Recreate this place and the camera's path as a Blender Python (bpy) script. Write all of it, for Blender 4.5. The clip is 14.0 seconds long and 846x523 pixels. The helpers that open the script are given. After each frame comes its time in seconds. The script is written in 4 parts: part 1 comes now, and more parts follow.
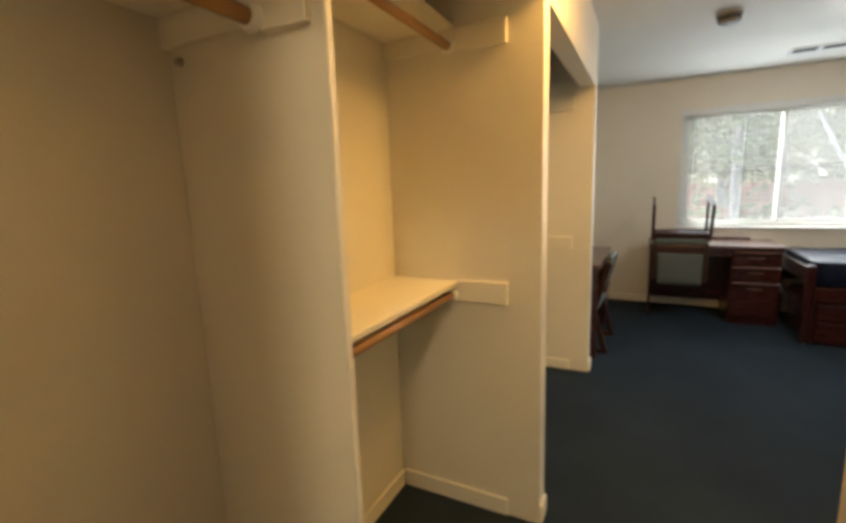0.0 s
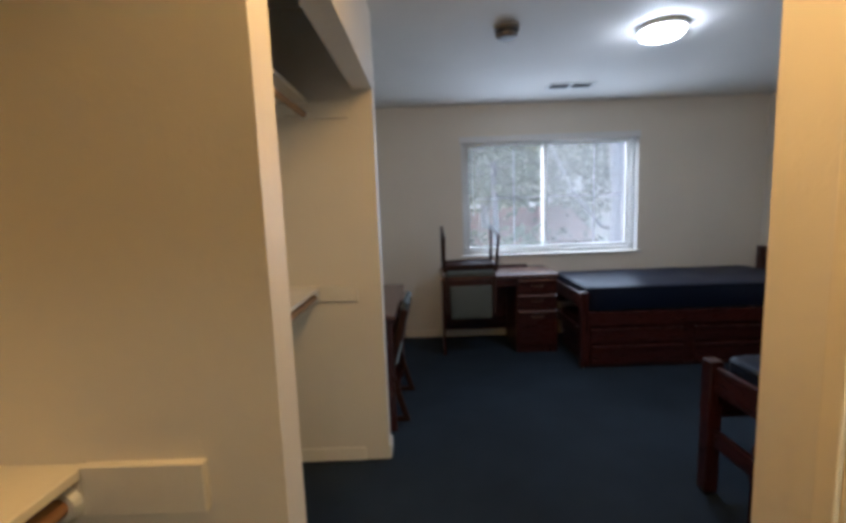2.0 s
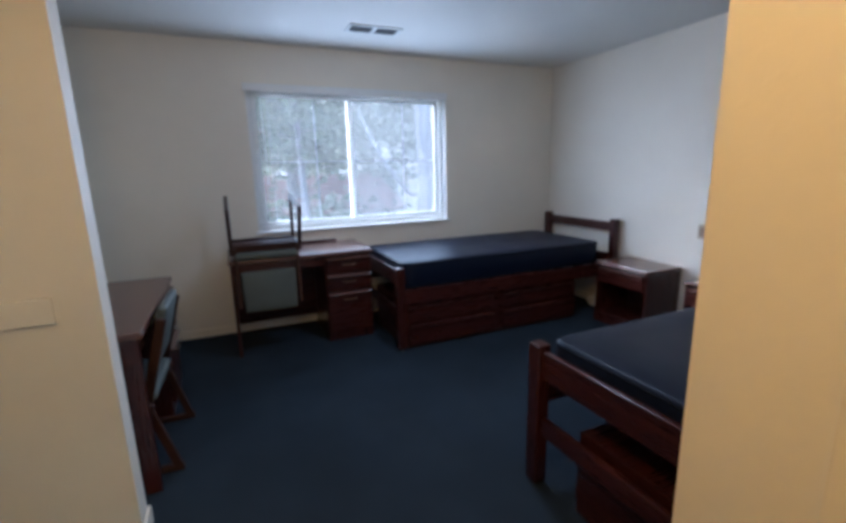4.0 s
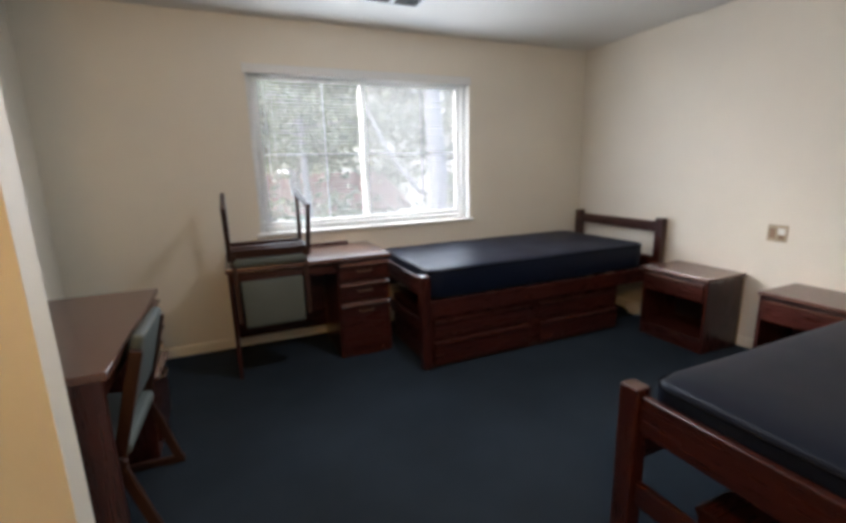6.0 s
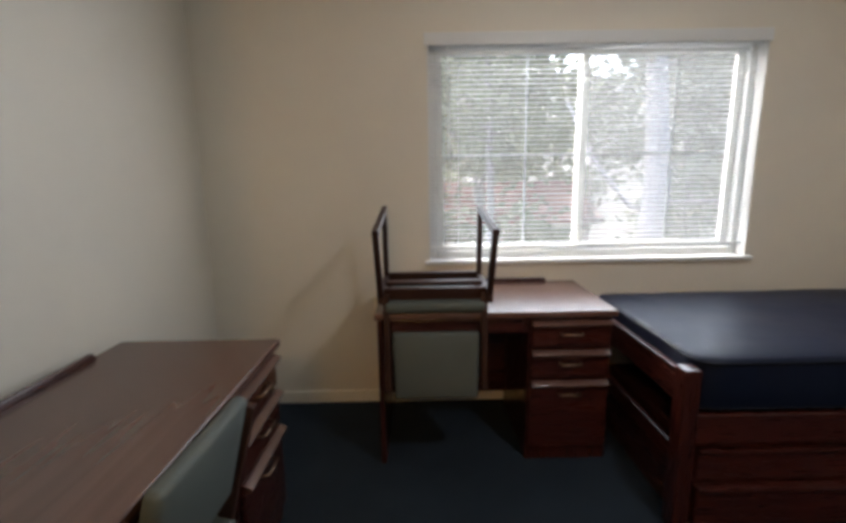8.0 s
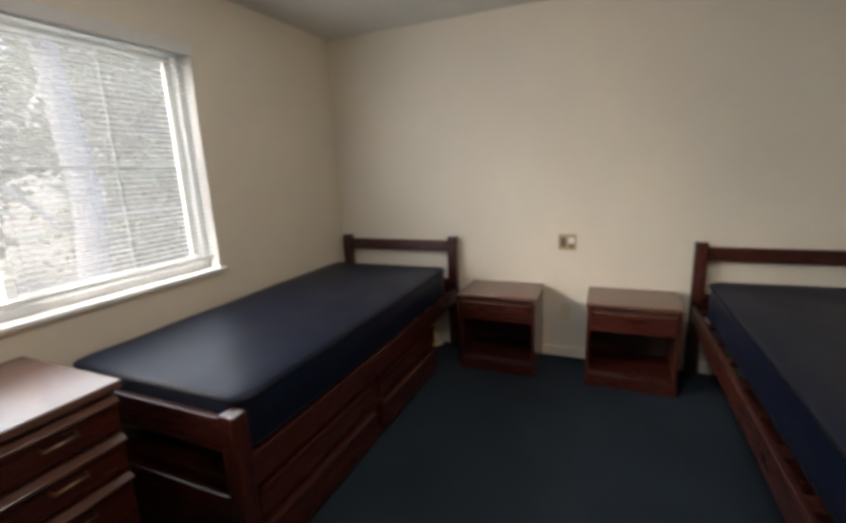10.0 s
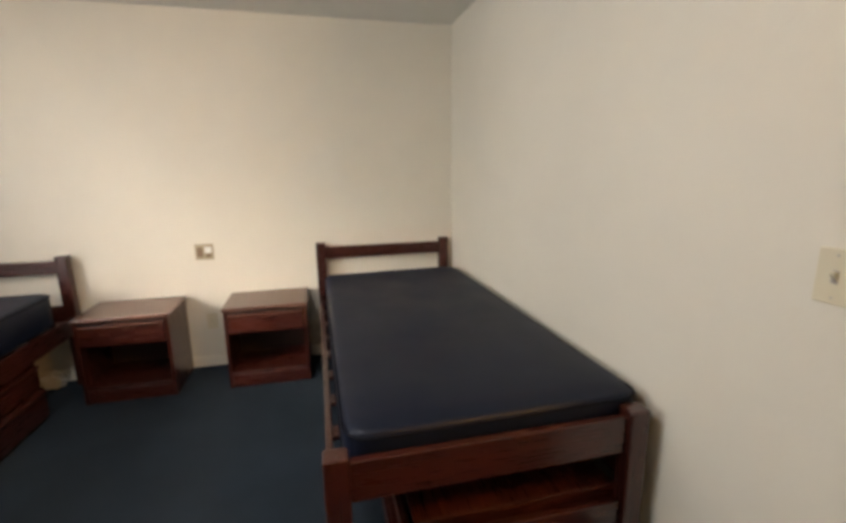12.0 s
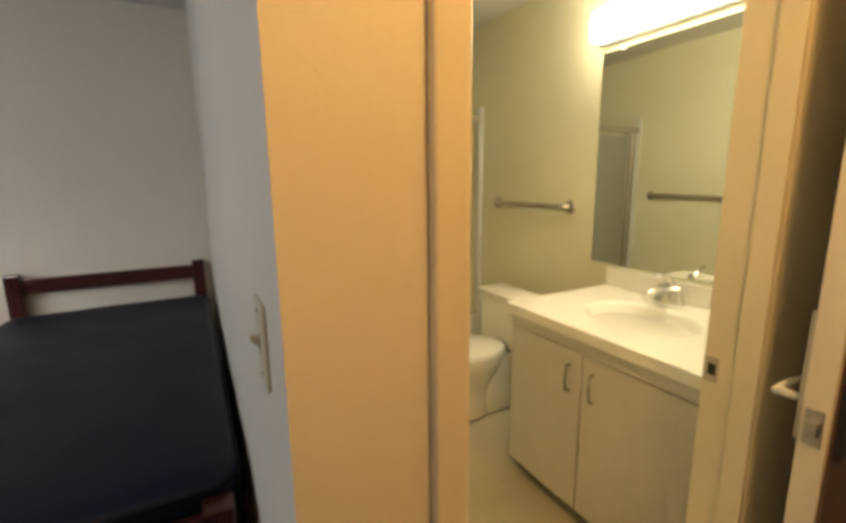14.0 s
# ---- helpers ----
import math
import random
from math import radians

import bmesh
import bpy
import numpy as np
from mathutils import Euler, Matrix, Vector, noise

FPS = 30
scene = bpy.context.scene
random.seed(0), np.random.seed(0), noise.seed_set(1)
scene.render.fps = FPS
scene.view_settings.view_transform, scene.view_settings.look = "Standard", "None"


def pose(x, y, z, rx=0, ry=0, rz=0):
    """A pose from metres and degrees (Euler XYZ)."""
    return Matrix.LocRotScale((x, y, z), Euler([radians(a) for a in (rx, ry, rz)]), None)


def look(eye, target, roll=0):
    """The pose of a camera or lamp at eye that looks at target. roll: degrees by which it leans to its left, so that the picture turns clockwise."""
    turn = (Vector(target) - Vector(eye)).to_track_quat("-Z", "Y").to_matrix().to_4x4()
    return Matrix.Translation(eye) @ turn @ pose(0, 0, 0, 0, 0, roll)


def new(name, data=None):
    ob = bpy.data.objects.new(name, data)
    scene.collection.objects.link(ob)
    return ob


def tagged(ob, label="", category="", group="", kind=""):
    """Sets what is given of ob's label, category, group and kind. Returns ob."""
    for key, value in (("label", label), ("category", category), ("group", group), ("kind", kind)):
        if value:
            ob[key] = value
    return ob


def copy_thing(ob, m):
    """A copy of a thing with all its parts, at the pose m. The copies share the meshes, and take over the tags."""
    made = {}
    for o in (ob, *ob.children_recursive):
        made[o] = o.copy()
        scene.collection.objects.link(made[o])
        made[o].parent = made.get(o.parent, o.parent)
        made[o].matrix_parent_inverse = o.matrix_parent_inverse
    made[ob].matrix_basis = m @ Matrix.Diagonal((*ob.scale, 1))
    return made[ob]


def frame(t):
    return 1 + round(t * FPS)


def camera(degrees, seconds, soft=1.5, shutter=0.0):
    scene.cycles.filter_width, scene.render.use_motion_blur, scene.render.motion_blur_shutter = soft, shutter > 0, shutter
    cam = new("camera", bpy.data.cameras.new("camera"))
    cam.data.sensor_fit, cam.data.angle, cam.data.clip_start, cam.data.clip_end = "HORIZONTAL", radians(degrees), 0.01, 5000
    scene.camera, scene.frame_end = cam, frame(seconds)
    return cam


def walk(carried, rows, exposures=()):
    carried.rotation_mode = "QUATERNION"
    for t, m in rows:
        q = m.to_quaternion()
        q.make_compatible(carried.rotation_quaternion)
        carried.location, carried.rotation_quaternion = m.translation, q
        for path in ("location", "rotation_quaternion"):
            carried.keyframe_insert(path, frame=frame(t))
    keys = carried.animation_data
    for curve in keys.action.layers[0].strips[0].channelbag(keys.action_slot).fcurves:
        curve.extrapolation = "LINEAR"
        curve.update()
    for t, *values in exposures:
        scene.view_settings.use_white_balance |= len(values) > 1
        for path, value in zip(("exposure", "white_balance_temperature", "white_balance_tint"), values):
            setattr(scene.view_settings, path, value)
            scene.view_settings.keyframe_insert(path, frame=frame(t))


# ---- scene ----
cam = camera(88.4, 14.0, soft=3.8)
PATH = [
    (0, (0.341, -0.023, 1.389), (-0.564, 1.73, 1.062), -2.0),
    (0.5, (0.358, 0.268, 1.443), (-0.601, 2.013, 1.251), -1.0),
    (1, (0.349, 0.453, 1.448), (-0.47, 2.27, 1.275), -1.0),
    (1.5, (0.288, 0.717, 1.433), (-0.126, 2.664, 1.229), -1.7),
    (2, (0.254, 0.919, 1.423), (0.235, 2.903, 1.174), -2.1),
    (2.5, (0.33, 1.122, 1.406), (0.562, 3.089, 1.127), -1.8),
    (3, (0.419, 1.308, 1.407), (0.813, 3.244, 1.097), -1.6),
    (3.5, (0.437, 1.444, 1.381), (1.046, 3.314, 1.017), -1.3),
    (3.7, (0.436, 1.466, 1.4), (1.134, 3.297, 1.0), -1.25),
    (5.8, (0.433, 1.927, 1.36), (1.367, 3.643, 0.933), -1.58),
    (6, (0.456, 1.993, 1.359), (1.236, 3.786, 0.937), -1.5),
    (6.5, (0.537, 2.291, 1.372), (0.899, 4.217, 0.973), -1.2),
    (7, (0.536, 2.524, 1.344), (0.459, 4.484, 0.952), -0.8),
    (7.2, (0.505, 2.633, 1.332), (0.298, 4.585, 0.95), -0.55),
    (9.3, (0.778, 3.44, 1.411), (2.022, 4.964, 1.053), -2.79),
    (9.5, (0.74, 3.448, 1.416), (2.21, 4.746, 1.024), -2.7),
    (10, (0.642, 3.428, 1.42), (2.434, 4.21, 0.998), -2.5),
    (10.5, (0.619, 3.327, 1.438), (2.538, 3.714, 1.03), -2.0),
    (11, (0.568, 3.195, 1.46), (2.525, 3.269, 1.056), -1.6),
    (11.5, (0.509, 3.051, 1.442), (2.456, 2.852, 1.033), -1.1),
    (12, (0.511, 2.902, 1.413), (2.413, 2.445, 1.0), -0.7),
    (12.5, (0.518, 2.721, 1.399), (2.352, 2.045, 0.977), -0.6),
    (13, (0.521, 2.483, 1.413), (2.288, 1.645, 0.995), -0.2),
    (13.5, (0.537, 2.235, 1.411), (2.278, 1.337, 1.005), -0.4),
    (14, (0.561, 1.937, 1.4), (2.305, 1.031, 1.028), -0.7),
]
EXPOSURES = [
    (0.0, 4.65, 6200, 6), (0.5, 4.5, 5800, 6), (1.0, 4.3, 5550, 8), (1.5, 4.0, 5250, 12), (2.0, 3.95, 5150, 12), (2.5, 4.1, 5150, 12), (3.0, 4.15, 5150, 12), (3.5, 4.25, 4950, 12),
    (3.7, 4.2, 4700, 12), (5.8, 4.5, 5450, 12), (6.0, 4.55, 5850, 12), (6.5, 4.6, 6250, 12), (7.0, 4.5, 6200, 12), (7.2, 4.5, 6200, 12), (9.3, 4.0, 5600, 14),
    (9.5, 4.0, 5750, 14), (10.0, 4.2, 6400, 12), (10.5, 4.5, 6600, 12), (11.0, 4.85, 6750, 12), (11.5, 4.9, 6750, 12), (12.0, 4.85, 6700, 12), (12.5, 4.45, 6400, 12),
    (13.0, 4.3, 5850, 12), (13.5, 4.2, 5900, 12), (14.0, 4.05, 6150, 12),
]
walk(cam, [(t, look(eye, target, roll)) for t, eye, target, roll in PATH], EXPOSURES)

# ---- light of the sky and sun ----
world = bpy.data.worlds.new("world")
scene.world = world
world.use_nodes = True
wn = world.node_tree.nodes
sky = wn.new("ShaderNodeTexSky")
sky.sky_type, sky.sun_disc = "NISHITA", False
sky.sun_elevation, sky.sun_rotation = radians(38), radians(-35)
sky.air_density, sky.dust_density, sky.ozone_density = 1.0, 6.0, 1.0
wn["Background"].inputs["Strength"].default_value = 0.080
world.node_tree.links.new(sky.outputs["Color"], wn["Background"].inputs["Color"])
sun = new("sun", bpy.data.lights.new("sun", "SUN"))
sun.data.energy, sun.data.angle, sun.data.color = 0.6, radians(120), (0.88, 0.95, 1.0)
sun.matrix_world = look((-4.52, 11.46, 6.16), (0, 5, 0))

# daylight that the window lets in
sky_light = new("window_daylight", bpy.data.lights.new("window_daylight", "AREA"))
sky_light.data.shape, sky_light.data.size, sky_light.data.size_y = "RECTANGLE", 1.82, 1.12
sky_light.data.energy, sky_light.data.color = 1.05, (0.90, 0.96, 1.0)
sky_light.matrix_world = look((1.575, 5.552, 1.50), (1.575, 3.0, 1.30))

HALL_WATTS, ROOM_GLOW, BATH_GLOW = 1.65, 4.0, 2.2


# ---- materials ----
def nodes_of(name):
    m = bpy.data.materials.new(name)
    m.use_nodes = True
    return m, m.node_tree.nodes, m.node_tree.links, m.node_tree.nodes["Principled BSDF"]


def surface(name, color, rough=0.6, metal=0.0, var=0.12, scale=3.0, fine=60.0, bump=0.15, depth=0.002, stretch=(1, 1, 1), tone=None, coat=0.0, spec=0.5):
    """Paint, fabric, plastic and the like: colour that varies at two scales, with fine relief."""
    m, n, l, b = nodes_of(name)
    tc = n.new("ShaderNodeTexCoord")
    mp = n.new("ShaderNodeMapping")
    mp.inputs["Scale"].default_value = stretch
    l.new(tc.outputs["Object"], mp.inputs["Vector"])
    big, small = n.new("ShaderNodeTexNoise"), n.new("ShaderNodeTexNoise")
    big.inputs["Scale"].default_value, big.inputs["Detail"].default_value = scale, 4
    small.inputs["Scale"].default_value, small.inputs["Detail"].default_value = fine, 3
    l.new(mp.outputs[0], big.inputs["Vector"])
    l.new(mp.outputs[0], small.inputs["Vector"])
    mix = n.new("ShaderNodeMath")
    mix.operation = "MULTIPLY_ADD"
    mix.inputs[1].default_value = 0.4
    l.new(small.outputs["Fac"], mix.inputs[0])
    l.new(big.outputs["Fac"], mix.inputs[2])
    ramp = n.new("ShaderNodeValToRGB")
    ramp.color_ramp.elements[0].position, ramp.color_ramp.elements[1].position = 0.45, 0.95
    dark = tone or tuple(c * (1 - var) for c in color)
    ramp.color_ramp.elements[0].color, ramp.color_ramp.elements[1].color = (*dark, 1), (*color, 1)
    l.new(mix.outputs[0], ramp.inputs["Fac"])
    l.new(ramp.outputs["Color"], b.inputs["Base Color"])
    rr = n.new("ShaderNodeMapRange")
    rr.inputs["To Min"].default_value, rr.inputs["To Max"].default_value = max(0.02, rough - 0.08), min(1, rough + 0.08)
    l.new(big.outputs["Fac"], rr.inputs["Value"])
    l.new(rr.outputs[0], b.inputs["Roughness"])
    b.inputs["Metallic"].default_value = metal
    b.inputs["Coat Weight"].default_value = coat
    b.inputs["Specular IOR Level"].default_value = spec
    if bump:
        bp = n.new("ShaderNodeBump")
        bp.inputs["Strength"].default_value, bp.inputs["Distance"].default_value = bump, depth
        l.new(small.outputs["Fac"], bp.inputs["Height"])
        l.new(bp.outputs[0], b.inputs["Normal"])
    return m


def wall_paint(name, color, rough=0.55):
    """Rolled paint on textured plasterboard: flattened blots and a fine stipple."""
    m, n, l, b = nodes_of(name)
    tc = n.new("ShaderNodeTexCoord")
    blot, grain, wide = (n.new("ShaderNodeTexNoise") for _ in range(3))
    blot.inputs["Scale"].default_value, blot.inputs["Detail"].default_value = 24, 3
    grain.inputs["Scale"].default_value, grain.inputs["Detail"].default_value = 170, 2
    wide.inputs["Scale"].default_value, wide.inputs["Detail"].default_value = 1.3, 5
    for t in (blot, grain, wide):
        l.new(tc.outputs["Object"], t.inputs["Vector"])
    step = n.new("ShaderNodeMapRange")
    step.inputs["From Min"].default_value, step.inputs["From Max"].default_value = 0.52, 0.64
    l.new(blot.outputs["Fac"], step.inputs["Value"])
    add = n.new("ShaderNodeMath")
    add.operation = "MULTIPLY_ADD"
    add.inputs[1].default_value = 0.25
    l.new(grain.outputs["Fac"], add.inputs[0])
    l.new(step.outputs[0], add.inputs[2])
    bp = n.new("ShaderNodeBump")
    bp.inputs["Strength"].default_value, bp.inputs["Distance"].default_value = 0.22, 0.0014
    l.new(add.outputs[0], bp.inputs["Height"])
    l.new(bp.outputs[0], b.inputs["Normal"])
    ramp = n.new("ShaderNodeValToRGB")
    ramp.color_ramp.elements[0].position, ramp.color_ramp.elements[1].position = 0.3, 0.7
    ramp.color_ramp.elements[0].color = (*(c * 0.93 for c in color), 1)
    ramp.color_ramp.elements[1].color = (*color, 1)
    l.new(wide.outputs["Fac"], ramp.inputs["Fac"])
    l.new(ramp.outputs["Color"], b.inputs["Base Color"])
    b.inputs["Roughness"].default_value = rough
    b.inputs["Specular IOR Level"].default_value = 0.35
    return m


def wood(name, light, dark, axis, rough=0.26, spec=0.42, relief=0.04, wear=0.18, coat=0.5):
    """Stained wood with its grain along one axis and a satin varnish."""
    s = [26.0, 26.0, 26.0]
    s[axis] = 1.6
    m, n, l, b = nodes_of(name)
    tc, mp, oi = n.new("ShaderNodeTexCoord"), n.new("ShaderNodeMapping"), n.new("ShaderNodeObjectInfo")
    mp.inputs["Scale"].default_value = s
    l.new(tc.outputs["Object"], mp.inputs["Vector"])
    shift = n.new("ShaderNodeVectorMath")
    l.new(mp.outputs[0], shift.inputs[0])
    l.new(oi.outputs["Random"], shift.inputs[1])
    g, f = n.new("ShaderNodeTexNoise"), n.new("ShaderNodeTexNoise")
    g.inputs["Scale"].default_value, g.inputs["Detail"].default_value, g.inputs["Distortion"].default_value = 1.0, 6, 0.6
    f.inputs["Scale"].default_value, f.inputs["Detail"].default_value = 5.0, 3
    l.new(shift.outputs[0], g.inputs["Vector"])
    l.new(shift.outputs[0], f.inputs["Vector"])
    ramp = n.new("ShaderNodeValToRGB")
    ramp.color_ramp.elements[0].position, ramp.color_ramp.elements[1].position = 0.32, 0.68
    ramp.color_ramp.elements[0].color, ramp.color_ramp.elements[1].color = (*dark, 1), (*light, 1)
    l.new(g.outputs["Fac"], ramp.inputs["Fac"])
    l.new(ramp.outputs["Color"], b.inputs["Base Color"])
    rr = n.new("ShaderNodeMapRange")
    rr.inputs["To Min"].default_value, rr.inputs["To Max"].default_value = rough - wear / 3, rough + wear * 2 / 3
    l.new(f.outputs["Fac"], rr.inputs["Value"])
    l.new(rr.outputs[0], b.inputs["Roughness"])
    bp = n.new("ShaderNodeBump")
    bp.inputs["Strength"].default_value, bp.inputs["Distance"].default_value = relief, 0.001
    l.new(f.outputs["Fac"], bp.inputs["Height"])
    l.new(bp.outputs[0], b.inputs["Normal"])
    b.inputs["Specular IOR Level"].default_value = spec
    b.inputs["Coat Weight"].default_value, b.inputs["Coat Roughness"].default_value = coat, 0.16
    return m


def glowing(name, color, strength):
    m, n, l, b = nodes_of(name)
    b.inputs["Base Color"].default_value = (0.85, 0.85, 0.82, 1)
    b.inputs["Emission Color"].default_value = (*color, 1)
    b.inputs["Emission Strength"].default_value = strength
    return m


PAINT = wall_paint("cream_wall_paint", (0.74, 0.70, 0.61))
BATH_PAINT = wall_paint("bath_wall_paint", (0.76, 0.73, 0.55), 0.4)
CEIL = wall_paint("ceiling_paint", (0.74, 0.73, 0.69), 0.7)
TRIM = surface("cream_gloss_trim", (0.80, 0.76, 0.66), 0.4, var=0.06, fine=90, bump=0.05)
SHELF = surface("white_painted_board", (0.78, 0.74, 0.64), 0.45, var=0.08, scale=5, bump=0.06)
CARPET = surface("navy_loop_carpet", (0.025, 0.037, 0.053), 0.95, var=0.4, scale=2.2, fine=320, bump=0.9, depth=0.006, spec=0.15)
VINYL = surface("beige_vinyl_floor", (0.55, 0.50, 0.37), 0.35, var=0.15, scale=4, fine=40, bump=0.05)
LIGHT, DARK = (0.050, 0.0110, 0.0072), (0.032, 0.0072, 0.0050)
WOOD = [wood("cherry_stained_wood_%s" % a, LIGHT, DARK, i) for i, a in enumerate("xyz")]
TOP = [wood("cherry_laminate_top_%s" % a, (0.115, 0.056, 0.040), (0.090, 0.042, 0.030), i, 0.24, 1.0, 0.03, 0.05, 0.0) for i, a in enumerate("xy")]
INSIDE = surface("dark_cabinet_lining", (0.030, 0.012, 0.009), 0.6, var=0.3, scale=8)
ROD = wood("turned_pine_rod", (0.46, 0.25, 0.09), (0.30, 0.14, 0.045), 1, 0.42)
VINYL_NAVY = surface("navy_mattress_vinyl", (0.0038, 0.0076, 0.022), 0.45, var=0.15, scale=5, fine=260, bump=0.10, depth=0.001, spec=0.21)
PIPING = surface("black_piping", (0.006, 0.007, 0.012), 0.75, var=0.1, spec=0.1)
GREY_SEAT = surface("grey_green_upholstery", (0.082, 0.096, 0.086), 0.7, var=0.15, scale=6, fine=300, bump=0.3, depth=0.001)
CHAIR_WOOD = [wood("walnut_stained_wood_%s" % a, (0.050, 0.022, 0.014), (0.024, 0.009, 0.006), i, 0.48, 0.25, coat=0.0) for i, a in enumerate("xyz")]
PULL = surface("bronze_pull", (0.32, 0.22, 0.15), 0.35, 0.9, var=0.2, bump=0.0)
CHROME = surface("chrome", (0.85, 0.85, 0.84), 0.12, 1.0, var=0.05, bump=0.0)
STEEL = surface("brushed_steel", (0.55, 0.51, 0.45), 0.32, 1.0, var=0.15, fine=200, bump=0.04)
GRILLE = surface("grey_register_metal", (0.16, 0.15, 0.14), 0.5, var=0.1, bump=0.02)
ALMOND = surface("almond_plastic", (0.66, 0.60, 0.45), 0.4, var=0.05, bump=0.02)
TAN = surface("tan_plastic", (0.45, 0.37, 0.25), 0.4, var=0.08, bump=0.02)
WHITE_PLASTIC = surface("white_plastic", (0.80, 0.80, 0.76), 0.35, var=0.05, bump=0.02)
BLACK = surface("black_plastic", (0.015, 0.015, 0.015), 0.5, var=0.2, bump=0.03)
PORCELAIN = surface("white_porcelain", (0.84, 0.82, 0.74), 0.12, var=0.03, bump=0.0, coat=0.3)
MARBLE = surface("cultured_marble", (0.86, 0.83, 0.74), 0.16, var=0.05, scale=6, bump=0.0, coat=0.3)
LAMINATE = surface("pale_wood_grain_laminate", (0.60, 0.57, 0.49), 0.45, var=0.05, scale=3, fine=30, bump=0.05, stretch=(14, 14, 1))
DOOR_PAINT = surface("cream_door_paint", (0.74, 0.68, 0.54), 0.42, var=0.06, scale=2, fine=70, bump=0.06)
DOOR_FACE = wood("brown_door_face", (0.16, 0.09, 0.05), (0.10, 0.05, 0.03), 2, 0.45)
FRAME_WHITE = surface("white_window_vinyl", (0.70, 0.72, 0.72), 0.4, var=0.04, bump=0.02)
GRILLE_BAR = surface("pale_grille_bar", (0.42, 0.44, 0.45), 0.5, var=0.05, bump=0.0)
BARK = surface("grey_bark", (0.27, 0.25, 0.25), 0.9, var=0.4, scale=5, fine=26, bump=1.0, depth=0.03, stretch=(1, 1, 0.25))
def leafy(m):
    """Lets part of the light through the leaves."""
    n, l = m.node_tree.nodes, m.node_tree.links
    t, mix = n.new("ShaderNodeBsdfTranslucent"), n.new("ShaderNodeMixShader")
    # paler than foliage, with the outdoor haze put into the colour
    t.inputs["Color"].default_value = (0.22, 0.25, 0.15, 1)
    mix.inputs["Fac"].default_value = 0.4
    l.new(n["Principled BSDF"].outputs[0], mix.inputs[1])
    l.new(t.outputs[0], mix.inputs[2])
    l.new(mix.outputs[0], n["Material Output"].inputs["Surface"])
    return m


# tree leaf colours lightened to imitate haze outside the window
LEAF = leafy(surface("hazy_green_leaf", (0.17, 0.19, 0.125), 0.6, var=0.3, scale=0.9, fine=9, bump=0.0))
NEEDLE = leafy(surface("hazy_conifer_leaf", (0.125, 0.145, 0.105), 0.6, var=0.3, scale=0.9, fine=9, bump=0.0))
EARTH = surface("leaf_strewn_ground", (0.085, 0.066, 0.060), 0.95, var=0.4, scale=0.35, fine=4, bump=0.6, depth=0.05, tone=(0.042, 0.048, 0.032))
HOUSE_WALL = surface("beige_house_stucco", (0.50, 0.44, 0.38), 0.9, var=0.12, scale=0.8, fine=30)
HOUSE_ROOF = surface("reddish_shingles", (0.26, 0.12, 0.10), 0.9, var=0.35, scale=1.5, fine=14, bump=0.5, depth=0.02)
HOUSE_DOOR = surface("pinkish_garage_paint", (0.40, 0.29, 0.28), 0.6, var=0.08, scale=1.5)
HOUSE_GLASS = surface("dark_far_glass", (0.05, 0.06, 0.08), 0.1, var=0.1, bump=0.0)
RED_LEAF = leafy(surface("red_shrub_leaf", (0.20, 0.055, 0.05), 0.6, var=0.4, scale=2, fine=9, bump=0.0))
ROOM_LAMP = glowing("room_lamp_glass", (1.0, 0.97, 0.93), ROOM_GLOW)
CORRIDOR_LAMP = glowing("corridor_lamp_glass", (1.0, 0.76, 0.45), 5.5)
HALL_LAMP = glowing("hall_lamp_glass", (1.0, 0.54, 0.16), 0.6)
BATH_LAMP = glowing("bath_lamp_diffuser", (1.0, 0.84, 0.52), BATH_GLOW)


def make_glass():
    m, n, l, b = nodes_of("veiled_window_glass")
    b.inputs["Transmission Weight"].default_value = 1.0
    b.inputs["Roughness"].default_value, b.inputs["IOR"].default_value = 0.0, 1.15
    b.inputs["Base Color"].default_value = (0.97, 0.99, 0.98, 1)
    # a pale translucent share in the glass imitates glare over the view
    t, mix = n.new("ShaderNodeBsdfTranslucent"), n.new("ShaderNodeMixShader")
    t.inputs["Color"].default_value = (0.74, 0.78, 0.80, 1)
    veil, amount = n.new("ShaderNodeTexNoise"), n.new("ShaderNodeMapRange")
    veil.inputs["Scale"].default_value = 3.0
    amount.inputs["To Min"].default_value, amount.inputs["To Max"].default_value = 0.016, 0.030
    l.new(veil.outputs["Fac"], amount.inputs["Value"])
    l.new(amount.outputs[0], mix.inputs["Fac"])
    l.new(b.outputs[0], mix.inputs[1])
    l.new(t.outputs[0], mix.inputs[2])
    l.new(mix.outputs[0], n["Material Output"].inputs["Surface"])
    return m


def make_frosted():
    m, n, l, b = nodes_of("frosted_shower_glass")
    b.inputs["Transmission Weight"].default_value = 0.8
    b.inputs["Roughness"].default_value = 0.35
    b.inputs["Base Color"].default_value = (0.8, 0.82, 0.78, 1)
    return m


def make_mirror():
    m, n, l, b = nodes_of("silvered_mirror")
    b.inputs["Metallic"].default_value, b.inputs["Roughness"].default_value = 1.0, 0.02
    b.inputs["Base Color"].default_value = (0.86, 0.88, 0.84, 1)
    return m


